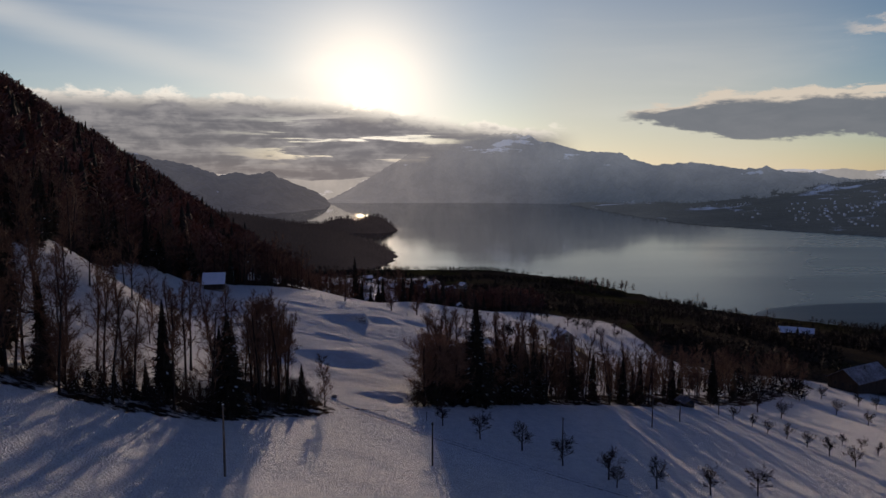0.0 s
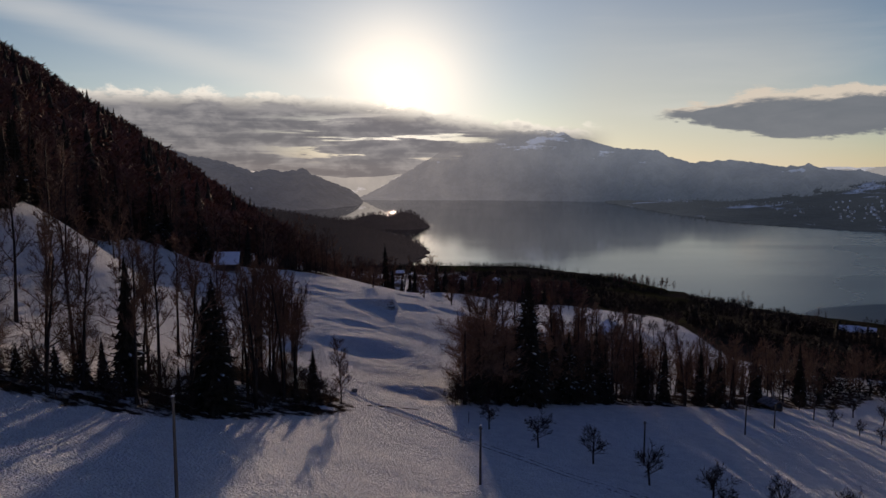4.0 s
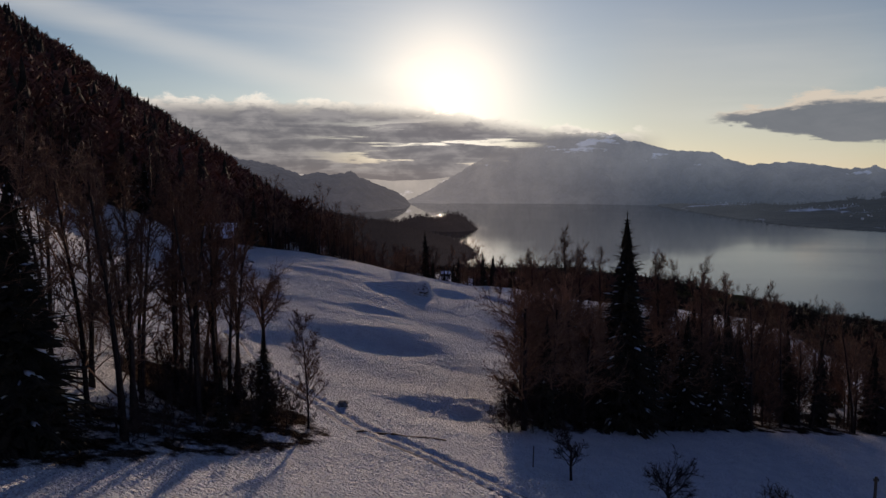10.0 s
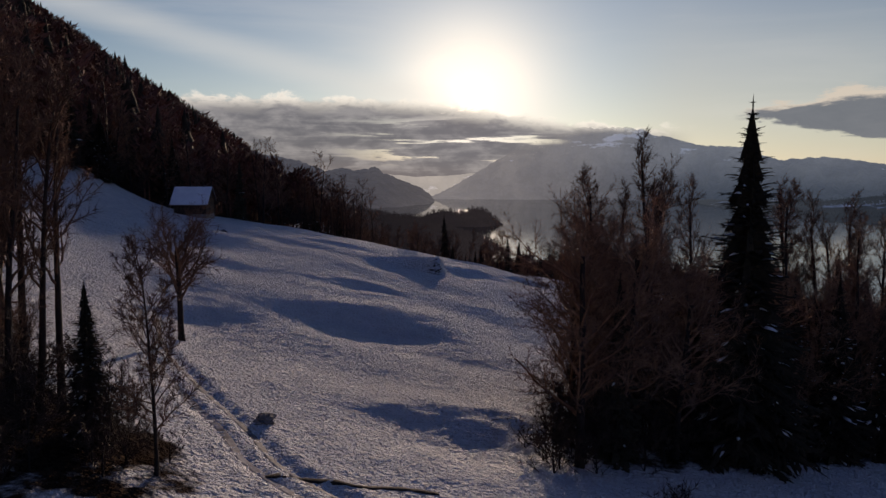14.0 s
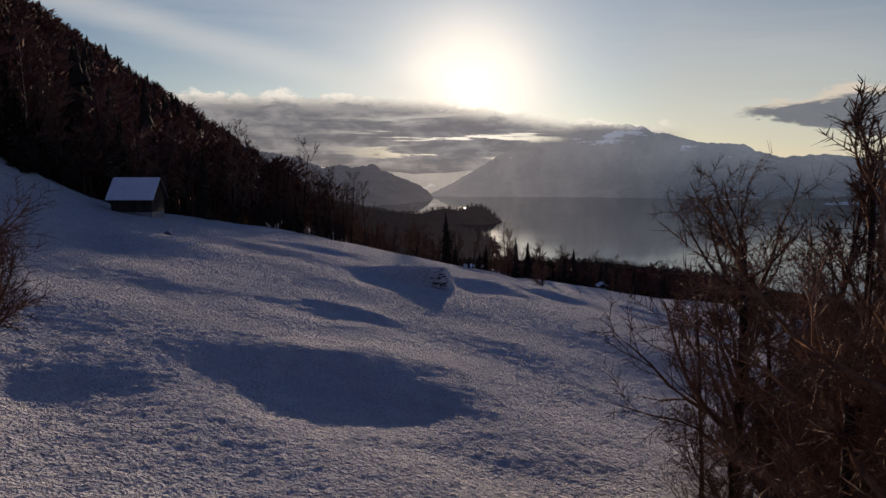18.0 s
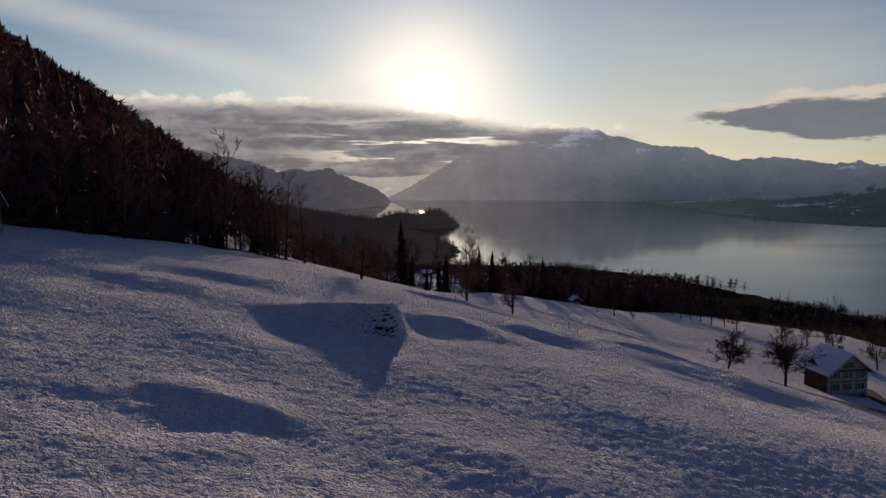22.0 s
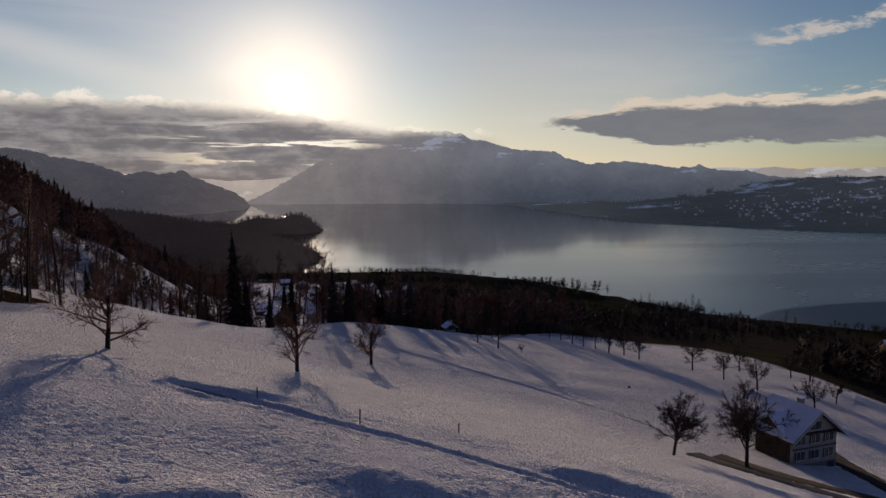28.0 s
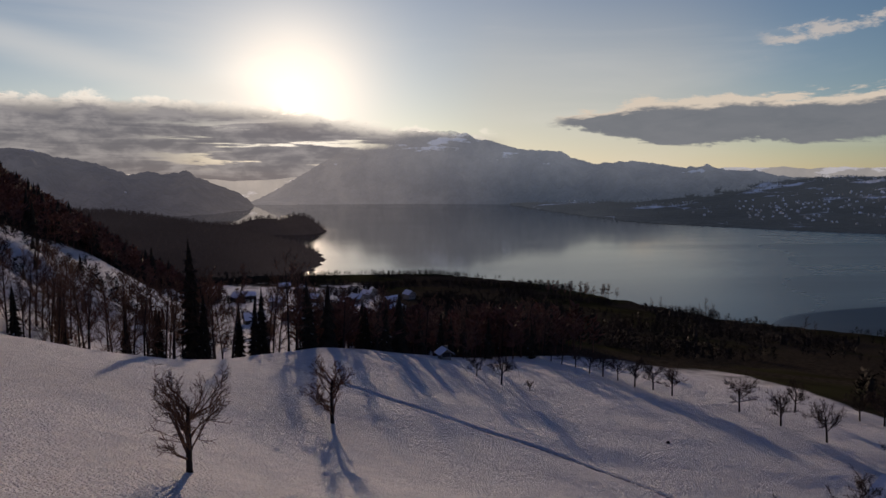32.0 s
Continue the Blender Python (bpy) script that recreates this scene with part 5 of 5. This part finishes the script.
# the wood in the dip behind the brow
dip = spread((-118, 46, 400, 530), 6.8, lambda x, y: 434 - 0.25 * max(-x - 50, 0) < y < 484 + 0.4 * (x + 60) * (x > -60) and not (x > -20 and y < 440 + 0.5 * x), 13)
grow("edge", [(x, y, (0.95 + 0.6 * q) * (0.7 if x > -22 else 1.0)) for x, y, q in dip if q > 0.62])
brow = random.Random(71)
grow("tall", [(-90 + 2.9 * k + brow.uniform(-1, 1), 432 + brow.uniform(-5, 6), 0.95 + 0.35 * brow.random()) for k in range(0, 18, 2)], "tall leafless tree just behind the snowy brow")
grow("slim", [(x, y, (0.9 + 2.4 * q) * (0.7 if x > -22 else 1.0)) for x, y, q in dip if q <= 0.12])
grow("slim", [(-53, 443, 1.95)], "tall dark spruce that overtops the wood")
hollow = spread((-26, 66, 442, 600), 6.5, lambda x, y: y < 600 - 0.9 * abs(x - 20) and y > 440 + 0.75 * max(x, 0), 15)
wood("hollow_trees", "close dark wood in the hollow below the field", [p for p in hollow if p[2] > 0.3], "bare", HILLWOOD, 12, 18, 6)
wood("hollow_spruces", "dark spruces in the hollow below the field", [p for p in hollow if p[2] <= 0.3], "spruce", NEEDLE, 12, 19, 7)
# woods on the way down to the lake
def on_low_land(x, y):
    shore = float(np.interp(x, SHORE_X, SHORE_Y))
    if not 515 < y < shore - 8:
        return False
    patch = float(waves(x, y, 210, 51)) + 0.5 * float(waves(x, y, 80, 52))
    hedge = abs(float(waves(x, y, 260, 53))) < 0.06
    return (y > shore - 26 and patch > -0.4) or patch > 0.26 or (hedge and x > 30)


LOW_WOOD = surface("lowland_wood", (0.013, 0.010, 0.008), (0.023, 0.017, 0.013), 0.06, 0.9)
low_places = spread((-260, 900, 520, 1500), 7.4, on_low_land, 14)
wood("lowland_trees", "bare trees and hedges above the lake shore", [p for p in low_places if p[2] > 0.10], "bush", LOW_WOOD, 4, 9, 3)
wood("lowland_spruces", "scattered dark conifers above the lake shore", [p for p in low_places if p[2] <= 0.06], "spruce", NEEDLE, 5, 10, 4)

# trees on headland and far shore share the glowing haze materials
head_places = [p for p in spread((-900, -120, 1420, 2680), 14.0, lambda x, y: float(headland(np.array(x), np.array(y))) > 1.5, 18)]
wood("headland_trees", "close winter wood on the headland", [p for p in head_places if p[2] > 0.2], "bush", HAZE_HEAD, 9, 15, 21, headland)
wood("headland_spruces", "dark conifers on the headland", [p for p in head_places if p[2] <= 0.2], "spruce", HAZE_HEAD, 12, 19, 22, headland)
shore_places = spread((740, 2700, 1700, 4300), 30.0, lambda x, y: 6 < float(far_shore(np.array(x), np.array(y))) and math.sin(x * 0.011 + y * 0.004) + math.sin(y * 0.009 - x * 0.003) < 0.5, 19)
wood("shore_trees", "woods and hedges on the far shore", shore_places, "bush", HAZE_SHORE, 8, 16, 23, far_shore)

ravine = spread((60, 330, 205, 520), 5.2, lambda x, y: y < 515 and ((y > 222 + 1.05 * (x - 78) - 6 and y < 222 + 1.05 * (x - 78) + 30 and x < 150 and x > 74) or x > 108 + 0.35 * max(0.0, 320 - y)) and y > 232 + 0.55 * (x - 84)
                and math.hypot(x - 168, y - 312) > 26 and float(waves(x, y, 120, 54)) > 0.15, 24)
wood("ravine_trees", "close dark wood in the ravine below the orchard", [p for p in ravine if p[2] > 0.12], "bush", LOW_WOOD, 4, 9, 25)
wood("ravine_spruces", "dark conifers in the ravine below the orchard", [p for p in ravine if p[2] <= 0.05], "spruce", NEEDLE, 7, 12, 26)

# trees by themselves at the lake's edge
grow("edge", [(372, 1054, 1.3), (378, 1050, 1.0), (366, 1062, 0.8), (352, 1140, 0.9), (345, 1150, 0.7), (421, 940, 1.1), (428, 934, 0.8), (412, 950, 0.6)], "leafless tree standing by itself near the lake shore")
wood("shore_grove", "small close grove of bare trees above the lake", [(220 + 7 * i + 3 * math.sin(i * 2.1), 1195 + 8 * math.sin(i * 1.7), 0.5) for i in range(14)], "bare", HILLWOOD, 16, 22, 9)

# ---- built things ----
def box_bm(sx, sy, sz, at=(0, 0, 0), bevel=0.0, bm=None):
    """A box by its full sizes, centred in x and y and standing on z = 0 before it is moved."""
    bm = bm or bmesh.new()
    got = bmesh.ops.create_cube(bm, size=1.0)["verts"]
    bmesh.ops.scale(bm, vec=(sx, sy, sz), verts=got)
    bmesh.ops.translate(bm, vec=(at[0], at[1], at[2] + sz / 2), verts=got)
    if bevel:
        edges = list({e for v in got for e in v.link_edges})
        bmesh.ops.bevel(bm, geom=edges, offset=bevel, segments=1, affect="EDGES")
    return bm


def prism_bm(outline, depth, at=(0, 0, 0)):
    """An outline in x and z, drawn out along y from 0 to depth."""
    bm = bmesh.new()
    front = [bm.verts.new((x + at[0], at[1], z + at[2])) for x, z in outline]
    back = [bm.verts.new((x + at[0], at[1] + depth, z + at[2])) for x, z in outline]
    bm.faces.new(front)
    bm.faces.new(back[::-1])
    n = len(outline)
    for i in range(n):
        bm.faces.new((front[i], back[i], back[(i + 1) % n], front[(i + 1) % n]))
    bmesh.ops.recalc_face_normals(bm, faces=bm.faces)
    return bm


def part(name, bm, mat, parent, label="", at=None):
    me = bpy.data.meshes.new(name)
    bm.to_mesh(me)
    bm.free()
    me.materials.append(mat)
    ob = new(name, me)
    ob.parent = parent
    if at is not None:
        ob.matrix_basis = at
    return tagged(ob, label)


def roof_slab(half, rise, depth, thick, over, side, lift=0.0, front=0.0):
    """One pitch of a saddle roof: from the ridge down to the eaves on one side (+1 or -1)."""
    run = half + over
    drop = rise * run / half
    outline = [(0, rise + lift), (side * run, rise - drop + lift), (side * run, rise - drop + lift + thick), (0, rise + lift + thick)]
    return prism_bm(outline, depth + 2 * front, (0, -front, 0))


def window_on(parent, x, z, w, h, shutters, y=0.0):
    """A casement in a wall that faces -y: frame, panes, sill and a pair of shutters."""
    win = part("window", box_bm(w + 0.16, 0.08, h + 0.16, (x, y - 0.02, z - 0.08)), TRIM, parent)
    for sx in (-1, 1):
        part("pane", box_bm(w / 2 - 0.05, 0.05, h, (x + sx * w / 4, y - 0.045, z)), GLASS, win)
    part("sill", box_bm(w + 0.3, 0.16, 0.07, (x, y - 0.06, z - 0.16)), TRIM, win)
    if shutters:
        for sx in (-1, 1):
            part("shutter", box_bm(w * 0.46, 0.05, h + 0.1, (x + sx * (w / 2 + w * 0.27 + 0.05), y - 0.05, z - 0.05)), SHUTTER, win, "dark wooden shutter")
    return win


def farmhouse(x, y, z, turn):
    house = tagged(new("farmhouse"), "old farmhouse with pale plaster front, dark shutters and snowy roof", "house")
    house.matrix_basis = pose(x, y, z, 0, 0, turn)
    W, L, base, top, rise = 8.8, 7.6, 2.4, 7.2, 3.3
    part("cellar_wall", box_bm(W + 0.1, L + 0.1, base + 2.5, (0, L / 2, -2.5)), STONE, house, "rough grey stone cellar wall")
    part("front_wall", box_bm(W, 0.5, top - base, (0, 0.25, base)), PLASTER, house, "pale plaster wall of two storeys")
    part("gable_wall", prism_bm([(-W / 2, top), (W / 2, top), (0, top + rise)], 0.4, (0, 0.04, 0)), PLASTER, house)
    for sx in (-1, 1):
        part("side_wall", box_bm(0.4, L - 0.5, top - base, (sx * (W / 2 - 0.2), L / 2 + 0.25, base)), WOOD, house, "dark weathered boards")
    part("back_wall", prism_bm([(-W / 2 + 0.4, base), (W / 2 - 0.4, base), (W / 2 - 0.4, top), (0, top + rise - 0.2), (-W / 2 + 0.4, top)], 0.4, (0, L - 0.4, 0)), WOOD, house)
    part("string_course", box_bm(W + 0.12, 0.12, 0.16, (0, -0.04, base + 2.42)), WOOD, house)
    part("gable_beam", box_bm(W + 0.3, 0.5, 0.22, (0, -0.2, top - 0.1)), WOOD, house, "dark timber beam under the gable")
    for sx in (-1, 1):
        pitch = part("roof", roof_slab(W / 2, rise, L, 0.22, 1.3, sx, top + 0.02, 1.2), TILE, house)
        part("snow_cover", roof_slab(W / 2, rise, L, 0.2, 1.26, sx, top + 0.25, 1.16), SNOW, pitch, "even snow on the roof")
        part("barge_board", prism_bm([(0, rise - 0.12), (sx * (W / 2 + 1.3), -rise * 1.3 / (W / 2) - 0.12), (sx * (W / 2 + 1.3), -rise * 1.3 / (W / 2) + 0.14), (0, rise + 0.14)], 0.06, (0, -1.27, top)), TRIM, pitch)
    for zf in (base + 0.75, base + 3.2):
        for wx in (-2.85, 0.0, 2.85):
            window_on(house, wx - 0.42, zf, 0.72, 1.3, True)
            window_on(house, wx + 0.50, zf, 0.72, 1.3, False)
    window_on(house, -0.65, top + 0.5, 0.9, 1.2, True)
    window_on(house, 0.65, top + 0.5, 0.9, 1.2, False)
    window_on(house, -2.5, 0.7, 0.8, 0.8, False, -0.05)
    window_on(house, 2.0, 0.7, 0.8, 0.8, False, -0.05)
    part("cellar_door", box_bm(1.1, 0.12, 2.0, (3.4, -0.08, 0.2)), WOOD, house)
    stack = part("chimney", box_bm(0.8, 0.8, 2.2, (1.0, 4.0, top + rise - 1.3)), STONE, house)
    part("chimney_cap", box_bm(1.0, 1.0, 0.12, (1.0, 4.0, top + rise + 0.9)), SNOW, stack)
    # the cross gable on the side towards the meadow
    wing = part("cross_gable", prism_bm([(-2.4, 0), (2.4, 0), (2.4, 1.6), (0, 3.4), (-2.4, 1.6)], 3.6), WOOD, house, "boarded cross gable", pose(-W / 2 - 0.25, 4.4, top - 1.4, 0, 0, -90))
    for sx in (-1, 1):
        part("wing_roof", roof_slab(2.4, 1.8, 4.2, 0.3, 0.8, sx, 1.65, 0.6), SNOW, wing)
    for wx in (-1.0, 0.0, 1.0):
        part("wing_window", box_bm(0.7, 0.08, 0.9, (wx, -0.05, 1.2)), GLASS, wing)
    part("lean_to", prism_bm([(0, 0), (2.2, 0), (2.2, 1.9), (0, 2.7)], 5.0, (W / 2, 3.0, base - 1.2)), WOOD, house)
    return house


def hay_barn(x, y, z, turn):
    barn = tagged(new("hay_barn"), "small weathered board barn with a snow-covered saddle roof", "barn")
    barn.matrix_basis = pose(x, y, z, 0, 0, turn)
    W, L, h, rise = 5.6, 6.6, 2.9, 2.7
    part("plinth", box_bm(W + 0.1, L + 0.1, 1.7, (0, L / 2, -1.4)), STONE, barn)
    for sy, name in ((0.0, "front_wall"), (L - 0.14, "back_wall")):
        wall = part(name, prism_bm([(-W / 2, 0.3), (W / 2, 0.3), (W / 2, h), (0, h + rise), (-W / 2, h)], 0.14, (0, sy, 0)), WOOD, barn)
        for i in range(14):
            bx = -W / 2 + 0.2 + i * 0.4
            bh = h + rise * (1 - abs(bx) / (W / 2)) - 0.35
            part("board", box_bm(0.34, 0.05, bh, (bx, sy + (-0.025 if sy == 0 else 0.165), 0.3)), WOOD, wall)
    for sx in (-1, 1):
        wall = part("side_wall", box_bm(0.14, L - 0.28, h - 0.3, (sx * (W / 2 - 0.07), L / 2, 0.3)), WOOD, barn)
        for i in range(16):
            part("board", box_bm(0.05, 0.34, h - 0.3, (sx * (W / 2 + 0.025), 0.3 + i * 0.4, 0.3)), WOOD, wall)
        pitch = part("roof", roof_slab(W / 2, rise, L, 0.14, 0.85, sx, h + 0.02, 0.6), TILE, barn)
        part("snow_cover", roof_slab(W / 2, rise, L, 0.16, 0.82, sx, h + 0.17, 0.57), SNOW, pitch, "unbroken snow on the roof")
    part("barn_door", box_bm(1.8, 0.08, 2.1, (0.4, -0.09, 0.3)), WOOD, barn, "closed board door")
    part("ridge_beam", box_bm(0.2, L + 1.1, 0.22, (0, L / 2, h + rise - 0.25)), WOOD, barn)
    return barn


def small_house(name, label, x, y, W, L, h, rise, turn, wall, z=None, cover=None):
    """A plain distant building: walls, saddle roof with snow, chimney and a few windows."""
    house = tagged(new(name), label, "house")
    house.matrix_basis = pose(x, y, float(ground(x, y)) if z is None else z, 0, 0, turn)
    part("wall", prism_bm([(-W / 2, -2), (W / 2, -2), (W / 2, h), (0, h + rise), (-W / 2, h)], L), wall, house)
    for sx in (-1, 1):
        pitch = part("roof", roof_slab(W / 2, rise, L, 0.2, 0.8, sx, h + 0.02, 0.7), TILE, house)
        part("snow_cover", roof_slab(W / 2, rise, L, 0.15, 0.75, sx, h + 0.23, 0.66), cover or SNOW, pitch)
    for i in range(3):
        part("window", box_bm(0.9, 0.1, 1.2, (-W / 4 + i * W / 4, -0.03, h * 0.45)), GLASS, house)
    part("chimney", box_bm(0.7, 0.7, 1.6, (W * 0.15, L * 0.5, h + rise - 0.8)), STONE, house)
    return house


def pole(x, y, height, lean=0.0):
    root = tagged(new("utility_pole"), "weathered wooden line pole standing in the snow", "pole", "line poles")
    root.matrix_basis = pose(x, y, float(ground(x, y)), lean, 0, 0)
    t = Tubes()
    t.run([Vector((0, 0, -0.6)), Vector((0, 0, height * 0.5)), Vector((0, 0, height))], [0.15, 0.13, 0.10], 10)
    ob = new("shaft", t.mesh("shaft", POLE))
    ob.parent = root
    part("cap", box_bm(0.24, 0.24, 0.07, (0, 0, height)), SNOW, root)
    for sx in (-1, 1):
        part("insulator", box_bm(0.07, 0.07, 0.16, (sx * 0.17, 0, height - 0.35), 0.015), GLASS, root)
    part("bracket", box_bm(0.42, 0.06, 0.06, (0, 0, height - 0.42)), POLE, root)
    return root


def stake(x, y, height):
    t = Tubes()
    t.run([Vector((0, 0, -0.3)), Vector((0, 0, height))], [0.06, 0.05], 7)
    root = tagged(new("stake", t.mesh("stake", POLE)), "thin wooden stake in the snow", "stake", "field stakes")
    root.matrix_basis = pose(x, y, float(ground(x, y)), 1.5, 1, 0)
    return root


def ribbon(name, label, category, path, half, lift, mat, kind="structure", seed=1):
    """A strip that lies on the ground along a smooth path."""
    pts = []
    for i in range(len(path) - 1):
        p0, p1, p2, p3 = (Vector(path[max(0, min(len(path) - 1, k))]) for k in (i - 1, i, i + 1, i + 2))
        n = max(2, int((p2 - p1).length / 0.7))
        for k in range(n):
            t = k / n
            pts.append(0.5 * ((2 * p1) + (p2 - p0) * t + (2 * p0 - 5 * p1 + 4 * p2 - p3) * t * t + (3 * p1 - p0 - 3 * p2 + p3) * t**3))
    verts, faces = [], []
    r = random.Random(seed)
    for i, p in enumerate(pts):
        d = (pts[min(i + 1, len(pts) - 1)] - pts[max(i - 1, 0)]).normalized()
        side = Vector((d.y, -d.x))
        for k, f in enumerate((-1, -0.6, -0.2, 0.2, 0.6, 1)):
            q = p + side * half * f * r.uniform(0.85, 1.1)
            verts.append((q.x, q.y, float(ground(q.x, q.y)) + (lift if abs(f) < 0.9 else -0.05)))
    for i in range(len(pts) - 1):
        for k in range(5):
            faces.append((i * 6 + k, i * 6 + k + 1, i * 6 + k + 7, i * 6 + k + 6))
    return tagged(new(name, mesh_of(name, verts, faces, mat)), label, category, kind=kind)


def boulder_mesh(seed, size, mat, name="rock"):
    r = random.Random(seed)
    bm = bmesh.new()
    bmesh.ops.create_icosphere(bm, subdivisions=3, radius=1.0)
    for v in bm.verts:
        n = noise.noise(v.co * 1.6 + Vector((seed, 0, 0))) * 0.6 + noise.noise(v.co * 4.0 + Vector((0, seed, 0))) * 0.35
        v.co = Vector((v.co.x * size[0], v.co.y * size[1], v.co.z * size[2])) * (1 + n)
    me = bpy.data.meshes.new(name)
    bm.to_mesh(me)
    bm.free()
    me.materials.append(mat)
    return me


def rock(x, y, size, seed, label, mat=None, capped=True):
    ob = tagged(new("rock", boulder_mesh(seed, size, mat or STONE)), label, "rock")
    ob.matrix_basis = pose(x, y, float(ground(x, y)) + size[2] * 0.15, 0, 0, seed * 37)
    if capped:
        cap = new("snow_cover", boulder_mesh(seed + 1, (size[0] * 0.8, size[1] * 0.8, size[2] * 0.4), SNOW, "snow_cover"))
        cap.parent = ob
        cap.location = (0, 0, size[2] * 0.75)
    return ob


farmhouse(55.2, 322.9, 128.3, 15.0)
hay_barn(-76.3, 253.0, 169.4, 99.6)
pole(-25.4, 82.1, 8.6)
pole(-1.6, 109.4, 7.0)
pole(22.5, 133.0, 6.4)
pole(47.7, 161.8, 7.4)
pole(58.2, 174.5, 5.2)
pole(76.3, 196.7, 5.6)
pole(58.4, 303.0, 8.0)
for sx, sy, sh in ((-3.2, 139.0, 1.9), (-13.8, 279.5, 1.3), (-22.6, 282.4, 0.9), (-5.0, 283.5, 0.9)):
    stake(sx, sy, sh)

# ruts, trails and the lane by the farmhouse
# the trail strips are toned dark to paint the shade in their grooves
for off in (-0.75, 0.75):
    ribbon("trail", "wheel rut pressed into the snow", "track", shifted(RUTS, off), 0.30, 0.05, SHADE_STREAK_SNOW)
ribbon("trail", "trodden path crossing the snowy field", "track", FIELD_PATH, 0.26, 0.05, SHADE_STREAK_SNOW)
ribbon("trail", "narrow terrace path along the slope", "track", TERRACE_PATH, 0.26, 0.05, SHADE_STREAK_SNOW)
ribbon("ditch", "dark ditch edge where the snow has broken", "ditch", [(-19.2, 139.8), (-17, 140.6), (-15, 140.4), (-13, 141.4), (-10.5, 142.0)], 0.24, 0.06, EARTH)
ribbon("road", "narrow dark lane cleared of snow", "road", [(33.5, 318), (37, 312.5), (43, 306), (48.6, 297), (52, 287), (57, 272), (66, 252), (80, 236)], 2.5, 0.22, ASPHALT)
ribbon("verge", "dark trodden yard before the farmhouse", "verge", [(37.5, 319), (42, 314.5), (47, 310.5), (52.5, 307), (58, 302), (63, 294)], 3.0, 0.20, EARTH, seed=9)
ribbon("verge", "bare brown verge between the lane and the farmhouse", "verge", [(63.5, 334), (62, 324), (61.5, 315), (60.5, 307), (62, 298), (68, 288)], 2.2, 0.28, EARTH, seed=6)

clods = random.Random(77)
for k in range(120):
    t = clods.random() ** 0.7
    size = 0.04 + 0.13 * t * t * clods.random()
    bx = -33.5 + 7.2 * t
    by = 243.2 + 2.6 * (bx + 38.0) / 11.0 + clods.uniform(-1.3, 0.1)
    rock(bx, by, (size * 1.6, size, size * 0.55), 100 + k, "dark clod of earth showing through the snow", EARTH, False)
for k in range(6):
    bx = -28.6 + 0.36 * k
    rock(bx, 243.2 + 2.6 * (bx + 38.0) / 11.0 - 0.55 + clods.uniform(-0.25, 0.25), (0.34, 0.20, 0.09 + 0.02 * k), 300 + k, "broken brown earth at the end of a snowy bank", EARTH, False)
rock(-22.6, 148.2, (0.7, 0.5, 0.4), 7, "small dark stone half covered by snow", STONE, False)
rock(-66.0, 237.0, (0.6, 0.5, 0.4), 9, "small dark stone half covered by snow", STONE, False)
rock(42.0, 368.0, (0.5, 0.3, 0.25), 11, "small dark clod on the snow", EARTH, False)
small_house("field_hut", "small dark field hut with a snowy roof", 69.9, 201.6, 3.2, 3.4, 1.5, 0.8, 20, WOOD, None, SHADE_STREAK_SNOW)
small_house("large_barn", "large barn with a long roof streaked with snow", 168, 300, 13, 24, 4.5, 4.4, -60, WOOD, None, SHADE_STREAK_SNOW)
village = random.Random(61)
homes = [(-64, 640, 9, 12, 30), (-40, 655, 8, 10, 80), (300, 610, 10, 14, 75), (330, 640, 9, 16, 60)]
for k in range(26):
    hx, hy = village.uniform(-150, 60), village.uniform(700, 1240)
    if all(math.hypot(hx - h[0], hy - h[1]) > 26 for h in homes):
        homes.append((hx - 0.06 * (hy - 700), hy, village.uniform(8, 11), village.uniform(10, 15), village.uniform(0, 180)))
for i, (hx, hy, hw, hl, ht) in enumerate(homes):
    small_house("village_house", "distant village house with a snowy roof", hx, hy, hw, hl, 5.2, 3.6, ht, PLASTER if i % 2 else WOOD)
small_house("garden_shed", "tiny white shed with a snowy roof at the wood's edge", 10.5, 428.5, 2.6, 2.6, 1.6, 0.9, 15, PLASTER)
grow("pear", [(39.6, 314.4, 1.25)], "large old pear tree with hanging twigs beside the farmhouse")
grow("pear", [(27.9, 312.2, 0.92)], "old pear tree with drooping twigs on the slope")
